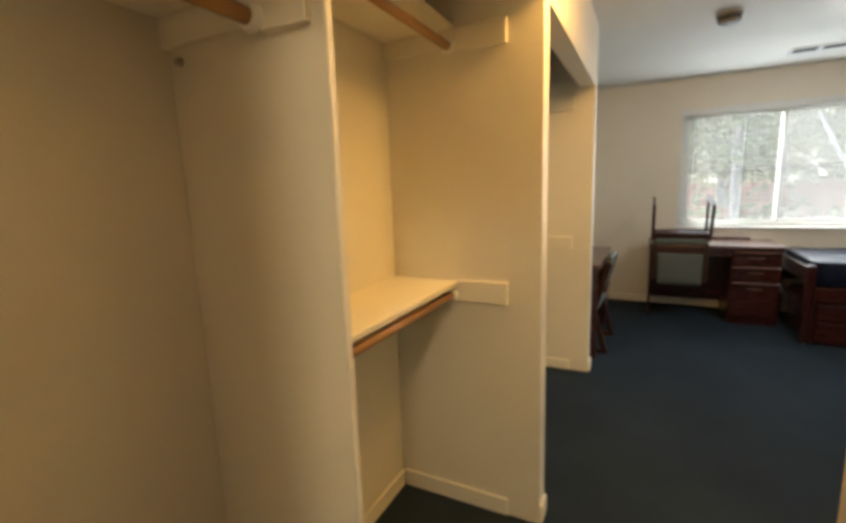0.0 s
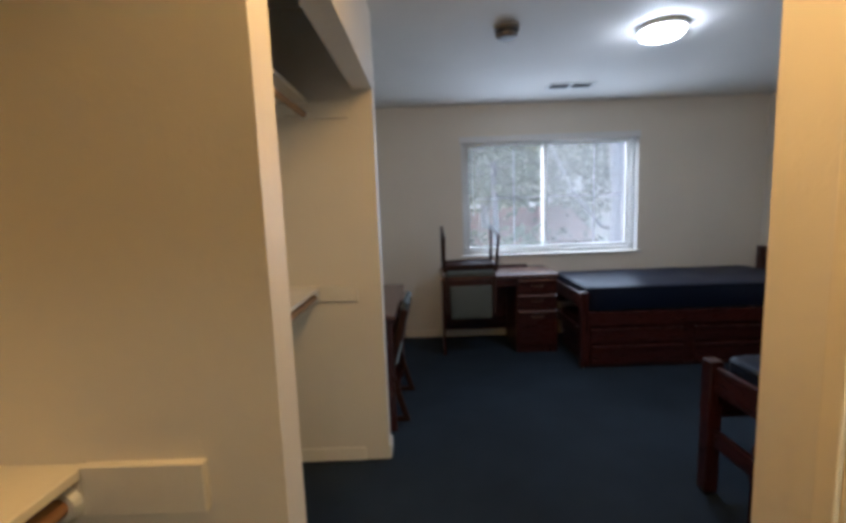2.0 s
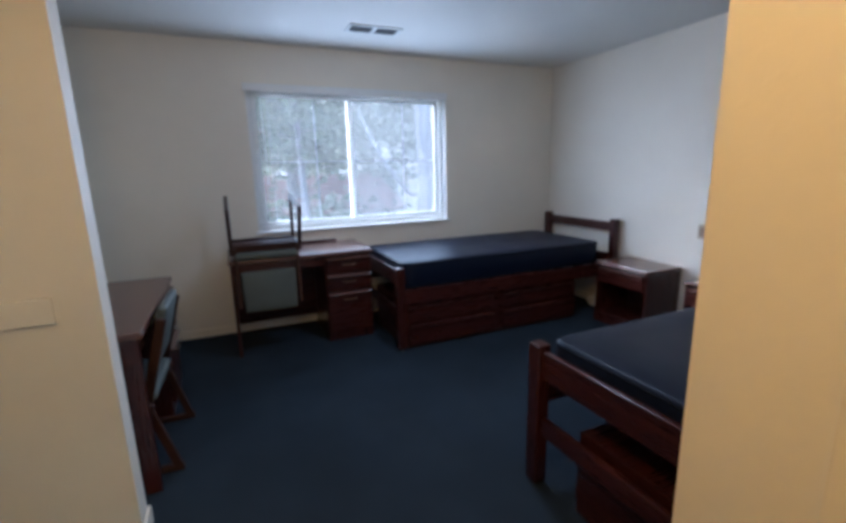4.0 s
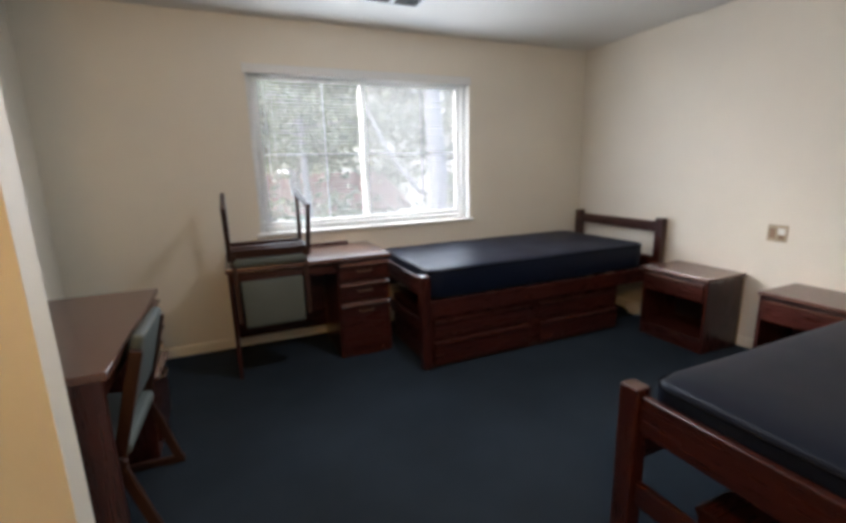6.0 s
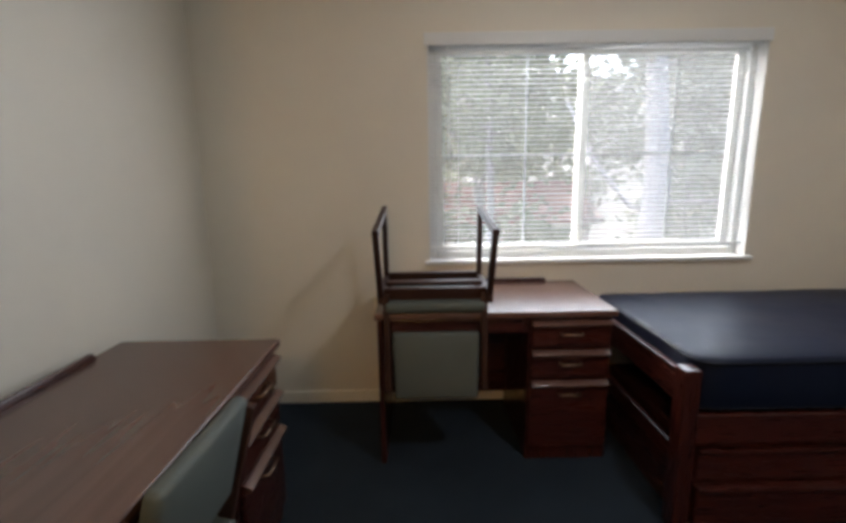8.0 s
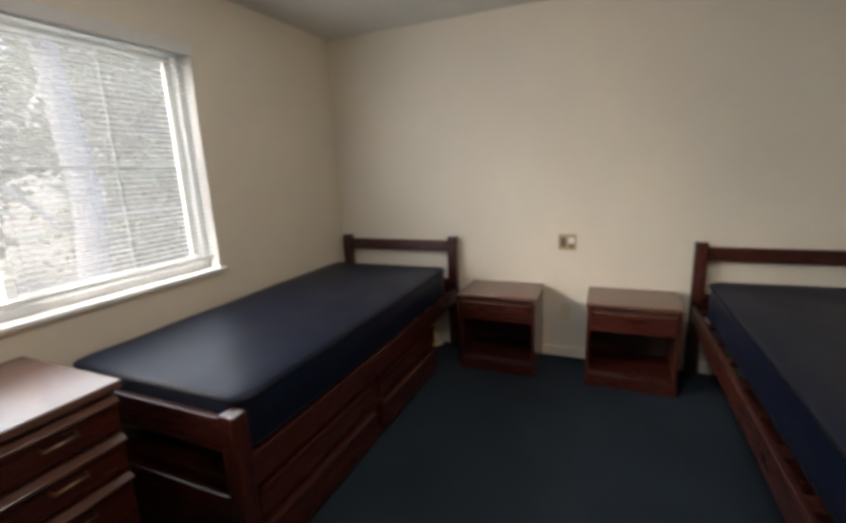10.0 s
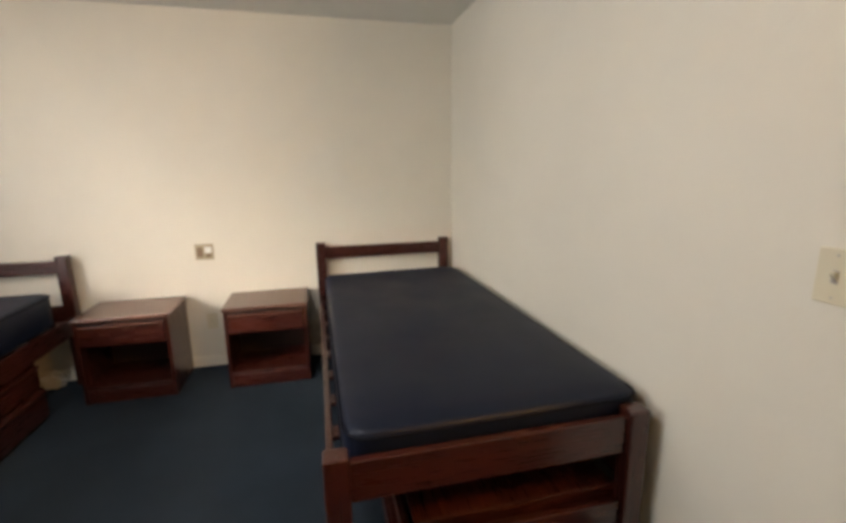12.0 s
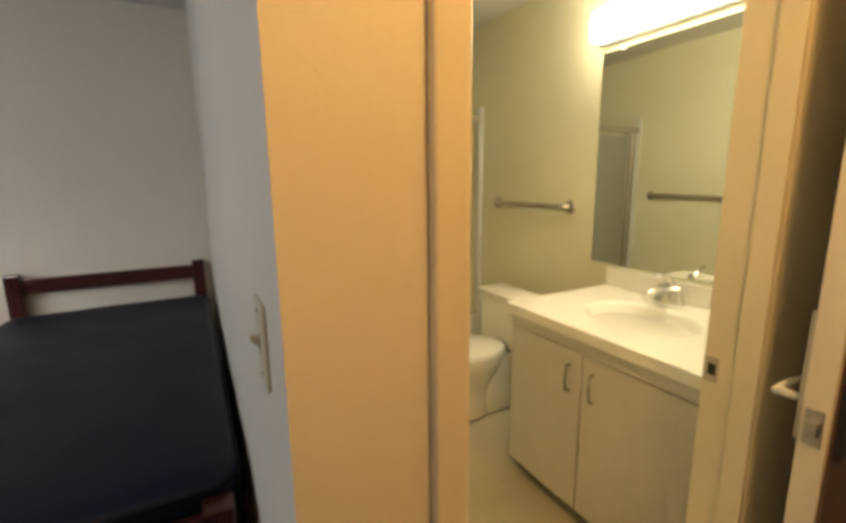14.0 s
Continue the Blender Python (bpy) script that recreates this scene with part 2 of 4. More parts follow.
def make_slat():
    m, n, l, b = nodes_of("white_blind_slat")
    b.inputs["Base Color"].default_value = (0.50, 0.53, 0.55, 1)
    b.inputs["Roughness"].default_value = 0.4
    t, mix = n.new("ShaderNodeBsdfTranslucent"), n.new("ShaderNodeMixShader")
    t.inputs["Color"].default_value = (0.80, 0.84, 0.88, 1)
    mix.inputs["Fac"].default_value = 0.22
    l.new(b.outputs[0], mix.inputs[1])
    l.new(t.outputs[0], mix.inputs[2])
    l.new(mix.outputs[0], n["Material Output"].inputs["Surface"])
    return m


def make_screen():
    """Fine insect mesh: mostly holes, with pale threads between."""
    m, n, l, b = nodes_of("insect_screen_mesh")
    b.inputs["Base Color"].default_value, b.inputs["Roughness"].default_value = (0.20, 0.21, 0.22, 1), 0.7
    t, both = n.new("ShaderNodeBsdfTranslucent"), n.new("ShaderNodeMixShader")
    t.inputs["Color"].default_value = (0.30, 0.32, 0.34, 1)
    both.inputs["Fac"].default_value = 0.35
    l.new(b.outputs[0], both.inputs[1])
    l.new(t.outputs[0], both.inputs[2])
    hole, mix = n.new("ShaderNodeBsdfTransparent"), n.new("ShaderNodeMixShader")
    mix.inputs["Fac"].default_value = 0.20
    l.new(hole.outputs[0], mix.inputs[1])
    l.new(both.outputs[0], mix.inputs[2])
    l.new(mix.outputs[0], n["Material Output"].inputs["Surface"])
    return m


GLASS, FROSTED, MIRROR, SLAT, SCREEN = make_glass(), make_frosted(), make_mirror(), make_slat(), make_screen()


# ---- building helpers ----
def finish(bm, material, name, smooth=False):
    me = bpy.data.meshes.new(name)
    bmesh.ops.recalc_face_normals(bm, faces=bm.faces)
    if smooth:
        for f in bm.faces:
            f.smooth = True
    bm.to_mesh(me)
    bm.free()
    me.materials.append(material)
    return me


def box(x0, x1, y0, y1, z0, z1, bevel=0.0, seg=2, bm=None):
    b = bmesh.new()
    bmesh.ops.create_cube(b, size=1)
    for v in b.verts:
        v.co = Vector(((x0 + x1) / 2 + v.co.x * (x1 - x0), (y0 + y1) / 2 + v.co.y * (y1 - y0), (z0 + z1) / 2 + v.co.z * (z1 - z0)))
    if bevel:
        bmesh.ops.bevel(b, geom=list(b.edges), offset=bevel, segments=seg, profile=0.5, affect="EDGES")
    return joined(bm, b)


def joined(bm, b):
    """Adds b to bm, if there is one."""
    if bm is None:
        return b
    me = bpy.data.meshes.new("join")
    b.to_mesh(me)
    b.free()
    bm.from_mesh(me)
    bpy.data.meshes.remove(me)
    return bm


def tube(points, radius, sides=12, bm=None, caps=True, flat=1.0):
    """A round bar along points; radius may be one number or one for each point."""
    b = bmesh.new()
    pts = [Vector(p) for p in points]
    rings = []
    for i, p in enumerate(pts):
        a, c = pts[max(i - 1, 0)], pts[min(i + 1, len(pts) - 1)]
        d = (c - a).normalized()
        u = d.orthogonal().normalized() if abs(d.z) > 0.95 else d.cross(Vector((0, 0, 1))).normalized()
        w = d.cross(u)
        r = radius[i] if isinstance(radius, (list, tuple)) else radius
        rings.append([b.verts.new(p + u * (math.cos(k * math.tau / sides) * r) + w * (math.sin(k * math.tau / sides) * r * flat)) for k in range(sides)])
    for a, c in zip(rings, rings[1:]):
        for k in range(sides):
            b.faces.new((a[k], a[(k + 1) % sides], c[(k + 1) % sides], c[k]))
    if caps:
        b.faces.new(rings[0][::-1])
        b.faces.new(rings[-1])
    return joined(bm, b)


def lathe(profile, at, sides=32, sx=1.0, sy=1.0, bm=None):
    """Turns (radius, height) pairs about an upright axis through at."""
    b = bmesh.new()
    rings = []
    for r, h in profile:
        rings.append([b.verts.new((at[0] + math.cos(k * math.tau / sides) * r * sx, at[1] + math.sin(k * math.tau / sides) * r * sy, at[2] + h)) for k in range(sides)])
    for a, c in zip(rings, rings[1:]):
        for k in range(sides):
            b.faces.new((a[k], a[(k + 1) % sides], c[(k + 1) % sides], c[k]))
    for ring in (rings[0], rings[-1]):
        b.faces.new(ring)
    return joined(bm, b)


def prism(outline, axis, lo, hi, bevel=0.0, bm=None):
    """An outline in the two other axes, drawn out from lo to hi along axis."""
    b = bmesh.new()

    def at(p, v):
        return {0: (v, p[0], p[1]), 1: (p[0], v, p[1]), 2: (p[0], p[1], v)}[axis]
    a = [b.verts.new(at(p, lo)) for p in outline]
    c = [b.verts.new(at(p, hi)) for p in outline]
    n = len(outline)
    b.faces.new(a)
    b.faces.new(c[::-1])
    for i in range(n):
        b.faces.new((a[i], a[(i + 1) % n], c[(i + 1) % n], c[i]))
    bmesh.ops.recalc_face_normals(b, faces=b.faces)
    if bevel:
        bmesh.ops.bevel(b, geom=list(b.edges), offset=bevel, segments=2, profile=0.5, affect="EDGES")
    return joined(bm, b)


def part(name, bm, material, parent, label="", smooth=False):
    ob = new(name, finish(bm, material, name, smooth))
    ob.parent = parent
    return tagged(ob, label) if label else ob


def thing(name, label, category, m=None, group="", kind=""):
    ob = tagged(new(name), label, category, group, kind)
    ob.empty_display_size = 0.1
    if m is not None:
        ob.matrix_world = m
    return ob


def solid(name, bm, material, label, category="", kind="structure", smooth=False, group=""):
    return tagged(new(name, finish(bm, material, name, smooth)), label, category, group, kind)


# ---- the shell ----
H = 2.44
XL, XR = -0.64, 3.82          # left wall and wall behind the bed heads
YW, YP = 5.57, 1.871           # window wall and the partition beside the second bed
XH = 1.00                     # hall side of the bathroom wall
WX0, WX1, WZ0, WZ1 = 0.645, 2.505, 0.885, 2.110

carpet = box(XL, XH, -1.6, YW, -0.12, 0)
box(XH, XR, YP, YW, -0.12, 0, bm=carpet)
solid("floor", carpet, CARPET, "dark navy blue low loop carpet", "floor")
solid("floor_bath", box(XH, XR, -0.07, YP, -0.12, 0.001), VINYL, "beige sheet vinyl bathroom floor", "floor")
solid("ceiling", box(XL - 0.12, XR + 0.12, -1.72, YW + 0.16, H, H + 0.15), CEIL, "off-white textured plaster ceiling", "ceiling")
w = box(XL - 0.12, WX0, YW, YW + 0.16, -0.12, H)
box(WX1, XR + 0.12, YW, YW + 0.16, -0.12, H, bm=w)
box(WX0, WX1, YW, YW + 0.16, -0.12, WZ0, bm=w)
box(WX0, WX1, YW, YW + 0.16, WZ1, H, bm=w)
solid("wall_north", w, PAINT, "cream painted wall round the window", "wall")
solid("wall_east", box(XR, XR + 0.12, -0.07, YW, -0.12, H), PAINT, "cream painted wall behind the bed heads", "wall")
solid("wall_west", box(XL - 0.12, XL, -1.6, YW, -0.12, H), PAINT, "cream painted side wall with closet backs", "wall")
solid("wall_partition", box(XH + 0.11, XR, YP - 0.055, YP, 0, H), PAINT, "cream painted partition beside the bed", "wall")
solid("wall_bath_north", box(XH + 0.11, XR, YP - 0.11, YP - 0.0555, 0, H), BATH_PAINT, "pale yellow painted bathroom side wall", "wall")
DY0, DY1, DZ = 0.90, 1.646, 2.03
w = box(XH, XH + 0.11, 0.06, DY0 - 0.02, 0, H)
box(XH, XH + 0.11, DY1 + 0.02, YP, 0, H, bm=w)
box(XH, XH + 0.11, DY0 - 0.02, DY1 + 0.02, DZ + 0.02, H, bm=w)
solid("wall_hall", w, PAINT, "cream painted hall wall with the bathroom doorway", "wall")
solid("wall_bath", box(XH + 0.11, XR, -0.07, 0.05, 0, H), BATH_PAINT, "pale yellow painted bathroom wall", "wall")
w = box(XL, 0.0, -0.10, 0.02, 0, H)
box(0.90, XH + 0.11, -0.10, 0.02, 0, H, bm=w)
box(0.0, 0.90, -0.10, 0.02, 2.06, H, bm=w)
solid("wall_entry", w, PAINT, "cream painted wall round the entrance", "wall")
w = box(XL, 2.2, -1.72, -1.6, 0, H)
box(2.2, 2.3, -1.72, -0.07, 0, H, bm=w)
solid("wall_corridor", w, PAINT, "cream painted corridor wall outside the entrance", "wall")
solid("floor_corridor", box(XH, 2.2, -1.6, -0.07, -0.12, 0), CARPET, "dark navy corridor carpet", "floor")
# closet walls
solid("wall_closet_end", box(XL, 0.0, 3.25, 3.36, 0, H), PAINT, "cream painted closet end wall", "wall")
solid("wall_closet_divider", box(XL, 0.0, 1.605, 1.700, 0, H), PAINT, "cream painted divider between two closets", "wall")
w = box(-0.10, 0.0, 0.02, 1.605, 2.036, H)
box(-0.10, 0.0, 1.700, 3.25, 2.036, H, bm=w)
solid("wall_closet_header", w, PAINT, "cream painted header above the closet openings", "wall")

# baseboards, laid end to end
BB = 0.08


def baseboard(x0, x1, y0, y1):
    b = box(x0, x1, y0, y1, 0.001, BB, 0.004, 1)
    solid("baseboard", b, TRIM, "cream painted wooden baseboard", "baseboard")


T = 0.013
baseboard(XL, XR, YW - T, YW)
baseboard(XR - T, XR, YP + T, YW - T)
baseboard(XH, XR, YP, YP + T)
baseboard(XL, XL + T, 3.36 + T, YW - T)
baseboard(XL, 0.0, 3.36, 3.36 + T)
baseboard(0.0, T, 3.25, 3.36 + T)
baseboard(XL + T, -0.13, 3.25 - T, 3.25)
baseboard(XL, XL + T, 1.700, 2.268)
baseboard(XL, XL + T, 2.291, 3.25 - T)
baseboard(XL + T, -0.13, 1.605 - T, 1.605)
baseboard(XL, XL + T, 0.68, 1.605 - T)
baseboard(0.0, T, 1.605, 1.700)
baseboard(XH - T, XH, DY1 + 0.085, YP + T)
baseboard(XH - T, XH, 0.06, DY0 - 0.022)
baseboard(XH + 0.11, 3.2, 1.77 - T, 1.77)

# bathroom doorway: lining, stops and casing
frame_b = thing("door_frame", "cream painted bathroom door frame with a strike plate", "door frame", kind="structure")
part("jamb", box(XH - 0.006, XH + 0.116, DY0 - 0.02, DY0, 0.001, DZ, 0.002, 1), DOOR_PAINT, frame_b)
part("jamb", box(XH - 0.006, XH + 0.116, DY1, DY1 + 0.02, 0.001, DZ, 0.002, 1), DOOR_PAINT, frame_b)
part("head_jamb", box(XH - 0.006, XH + 0.116, DY0 - 0.02, DY1 + 0.02, DZ, DZ + 0.02, 0.002, 1), DOOR_PAINT, frame_b)
part("stop", box(XH - 0.003, XH + 0.046, DY0, DY0 + 0.012, 0.001, DZ - 0.012, 0.003, 2), DOOR_PAINT, frame_b)
part("stop", box(XH + 0.066, XH + 0.098, DY1 - 0.012, DY1, 0.001, DZ - 0.012, 0.002, 1), DOOR_PAINT, frame_b)
part("casing", box(XH - 0.018, XH, DY1 + 0.010, DY1 + 0.056, 0.001, DZ + 0.08, 0.004, 2), DOOR_PAINT, frame_b)
for y0, y1 in ((DY0 - 0.08, DY0 - 0.016), (DY1 + 0.036, DY1 + 0.056)):
    part("casing", box(XH + 0.11, XH + 0.124, y0, y1, 0.002, DZ + 0.08, 0.004, 2), DOOR_PAINT, frame_b)
part("head_casing", box(XH - 0.018, XH, DY0 - 0.016, DY1 + 0.016, DZ + 0.016, DZ + 0.08, 0.004, 2), DOOR_PAINT, frame_b)
strike = part("strike_plate", box(XH + 0.082, XH + 0.1145, DY0, DY0 + 0.003, 0.924, 0.986, 0.001, 1), STEEL, frame_b, "steel strike plate")
# thin black patch on the plate for the dark of the hole
part("latch_hole_shade", box(XH + 0.086, XH + 0.104, DY0 + 0.0031, DY0 + 0.0036, 0.942, 0.970), BLACK, strike)

# bathroom door, swung open against the partition
door_1 = thing("door_1", "cream painted bathroom door standing open", "door", kind="structure")
part("leaf", box(XH + 0.13, XH + 0.13 + 0.72, DY1 - 0.005, DY1 + 0.033, 0.012, DZ - 0.005, 0.003, 1), DOOR_PAINT, door_1)
part("door_handle", tube([(XH + 0.73, DY1 - 0.005, 1.0), (XH + 0.73, DY1 - 0.05, 1.0)], 0.025, 16), STEEL, door_1)
for z in (0.25, 1.0, 1.8):
    part("hinge", tube([(XH + 0.122, DY1 - 0.008, z), (XH + 0.122, DY1 - 0.008, z + 0.09)], 0.006, 8), STEEL, door_1)

# entrance door, open flat along the hall wall
door_2 = thing("door_2", "cream edged entrance door standing open with steel lock plates", "door", kind="structure")
leaf = part("leaf", box(0.850, 0.893, 0.075, 0.985, 0.012, 2.045, 0.002, 1), DOOR_PAINT, door_2)
part("door_face", box(0.8455, 0.8495, 0.085, 0.975, 0.02, 2.04), DOOR_FACE, leaf, "brown wood veneer face")
part("lock_plate", box(0.893, 0.905, 0.93, 0.972, 0.91, 1.16, 0.003, 2), STEEL, door_2, "tall brushed steel lock plate")
part("lock_plate", box(0.834, 0.8453, 0.90, 0.975, 0.90, 1.12, 0.003, 2), BLACK, door_2, "dark lock plate")
part("latch_plate", box(0.858, 0.886, 0.985, 0.9875, 0.915, 0.985, 0.001, 1), STEEL, door_2, "steel latch plate")
part("latch_bolt", prism([(0.862, 0.935), (0.882, 0.935), (0.882, 0.965), (0.862, 0.965)], 1, 0.9876, 0.998, 0.002), STEEL, door_2)
lev = tube([(0.905, 0.955, 0.985), (0.945, 0.955, 0.985)], 0.008, 12)
tube([(0.945, 0.962, 0.985), (0.948, 0.90, 0.985), (0.946, 0.845, 0.983)], [0.008, 0.008, 0.007], 12, lev)
part("lever", lev, WHITE_PLASTIC, door_2, "pale lever handle", True)

# ---- window ----
window = thing("window_1", "white vinyl sliding window in a plastered recess", "window", kind="structure")
FY0, FY1 = YW + 0.075, YW + 0.135
for x0, x1, z0, z1 in ((WX0, WX0 + 0.045, WZ0, WZ1), (WX1 - 0.045, WX1, WZ0, WZ1), (WX0 + 0.045, WX1 - 0.045, WZ0, WZ0 + 0.045), (WX0 + 0.045, WX1 - 0.045, WZ1 - 0.045, WZ1)):
    part("window_frame", box(x0 + 0.001, x1 - 0.001, FY0, FY1, z0 + 0.001, z1 - 0.001, 0.004, 1), FRAME_WHITE, window)
MX = 1.540
SZ0, SZ1 = WZ0 + 0.046, WZ1 - 0.046
for x0, x1, y, gx in ((WX0 + 0.046, MX + 0.024, FY0 + 0.016, 1.215), (MX - 0.020, WX1 - 0.046, FY0 + 0.046, 2.085)):
    b = box(x0, x0 + 0.042, y - 0.013, y + 0.013, SZ0, SZ1, 0.003, 1)
    box(x1 - 0.042, x1, y - 0.013, y + 0.013, SZ0, SZ1, 0.003, 1, b)
    box(x0 + 0.042, x1 - 0.042, y - 0.013, y + 0.013, SZ0, SZ0 + 0.032, 0.003, 1, b)
    box(x0 + 0.042, x1 - 0.042, y - 0.013, y + 0.013, SZ1 - 0.032, SZ1, 0.003, 1, b)
    sash = part("sash", b, FRAME_WHITE, window)
    pane = part("pane", box(x0 + 0.040, x1 - 0.040, y - 0.002, y + 0.002, SZ0 + 0.030, SZ1 - 0.030), GLASS, sash)
    pane.visible_shadow = False
    part("muntin", box(gx - 0.006, gx + 0.006, y + 0.003, y + 0.009, SZ0 + 0.033, SZ1 - 0.033, 0.002, 1), GRILLE_BAR, sash, "thin pale grille bar")
    part("muntin", box(x0 + 0.043, x1 - 0.043, y + 0.0095, y + 0.0125, 1.481, 1.493), GRILLE_BAR, sash, "thin pale grille bar")
screen = part("insect_screen", box(MX + 0.03, WX1 - 0.047, FY1 + 0.004, FY1 + 0.005, SZ0, SZ1), SCREEN, window, "grey insect screen mesh")
screen.visible_shadow = False
for x in (WX0 + 0.0005, WX1 - 0.0045):
    part("reveal", box(x, x + 0.004, YW + 0.001, YW + 0.0745, WZ0 + 0.004, WZ1 - 0.001), FRAME_WHITE, window)
part("reveal", box(WX0 + 0.005, WX1 - 0.005, YW + 0.001, YW + 0.0745, WZ1 - 0.0035, WZ1 - 0.0005), FRAME_WHITE, window)
part("window_sill", box(WX0 - 0.025, WX1 + 0.03, YW - 0.03, YW + 0.074, WZ0 - 0.022, WZ0 + 0.002, 0.005, 2), FRAME_WHITE, window)

blind = thing("window_blind", "white horizontal slat blind lowered with open slats", "blind")
BX0, BX1, BY = WX0 + 0.012, WX1 - 0.012, YW + 0.034
part("headrail", box(BX0, BX1, BY - 0.022, BY + 0.022, WZ1 - 0.046, WZ1 - 0.005, 0.003, 1), SLAT, blind)
part("valance", box(WX0 - 0.016, WX1 + 0.008, YW - 0.014, YW - 0.002, WZ1 - 0.050, WZ1 + 0.016, 0.003, 1), FRAME_WHITE, blind)
part("bottom_rail", box(BX0, BX1, BY - 0.013, BY + 0.013, WZ0 + 0.066, WZ0 + 0.082, 0.004, 2), FRAME_WHITE, blind)
SL0, SL1 = WZ0 + 0.10, WZ1 - 0.065
count = 43
sb = bmesh.new()
row = []
for x in (BX0, BX1):
    row.append([sb.verts.new((x, -0.0125 * c, 0.0022 * (1 - c * c) + s)) for s in (0.0, 0.0006) for c in (-1, -0.5, 0, 0.5, 1)])
a, c = row
for k in range(4):
    sb.faces.new((a[k], a[k + 1], c[k + 1], c[k]))
    sb.faces.new((a[5 + k + 1], a[5 + k], c[5 + k], c[5 + k + 1]))
for k, j in ((0, 5), (4, 9)):
    sb.faces.new((a[k], c[k], c[j], a[j]))
slat_mesh = finish(sb, SLAT, "slat", True)
for i in range(count):
    s = new("slat", slat_mesh)
    s.parent = blind
    s.matrix_basis = pose(0, BY, SL0 + (SL1 - SL0) * i / (count - 1), 2 + random.uniform(-2, 2), random.uniform(-0.06, 0.06), 0)
for x in (BX0 + 0.16, (BX0 + BX1) / 2, BX1 - 0.16):
    part("ladder_cord", tube([(x, BY - 0.014, WZ0 + 0.08), (x, BY - 0.014, WZ1 - 0.05)], 0.0011, 5), FRAME_WHITE, blind)
part("tilt_wand", tube([(BX0 + 0.11, BY - 0.024, 1.30), (BX0 + 0.10, BY - 0.022, WZ1 - 0.05)], 0.004, 6), FRAME_WHITE, blind)


# ---- closets ----
def closet_shelf(z, x_front, y0, y1):
    solid("closet_shelf", box(XL, x_front, y0, y1, z - 0.019, z, 0.002, 1), SHELF, "white painted closet shelf board on wall cleats", "shelf", "", group="closet shelves")


def cleat(y0, y1, z):
    """A board under the shelf's end; the part ahead of the shelf reaches up to its top."""
    front = -0.222 if y0 < 0.72 or 2.2 < y0 < 2.4 else -0.128
    top = z + 0.003 if z < 1.5 else z - 0.014
    b = box(XL + 0.001, -0.335, y0, y1, z - 0.084, z - 0.0195, 0.002, 1)
    box(-0.3335, front, y0, y1, top - 0.088, top, 0.002, 1, b)
    solid("shelf_cleat", b, SHELF, "white painted wooden shelf cleat", "cleat", "", group="shelf cleats")


def closet_rod(x, z, y0, y1):
    r = thing("closet_rod", "round natural wood closet rod in white sockets", "rod", group="closet rods")
    part("rod", tube([(x, y0 + 0.004, z), (x, y1 - 0.004, z)], 0.0165, 16), ROD, r, "", True)
    for y, d in ((y0, 1), (y1, -1)):
        part("socket", tube([(x, y, z), (x, y + 0.016 * d, z)], [0.030, 0.026], 16), WHITE_PLASTIC, r, "white rod socket")


# thin panels between the bays
for y in (0.657, 2.268):
    solid("closet_side_wall", box(XL, -0.192, y, y + 0.023, 0.0, 2.036, 0.003, 1), PAINT, "cream painted thin closet partition panel", "wall")
CT = 0.019
for y0, y1, zs in ((0.02, 0.657, (1.800,)), (0.680, 1.605, (1.995, 1.014)), (1.700, 2.268, (1.800,)), (2.291, 3.25, (1.995, 1.014))):
    for z in zs:
        closet_shelf(z, -0.334, y0, y1)
        closet_rod(-0.352 if z > 1.5 else -0.362, z - (0.074 if z != 1.995 else 0.080) + (0.016 if z < 1.5 else 0), y0 + CT, y1 - CT)
        cleat(y0, y0 + CT, z)
        cleat(y1 - CT, y1, z)
solid("wall_nub", tube([(-0.600, 0.656, 1.687), (-0.600, 0.642, 1.687)], [0.010, 0.007], 10), STEEL, "small metal nub on the closet side", "hook", "")


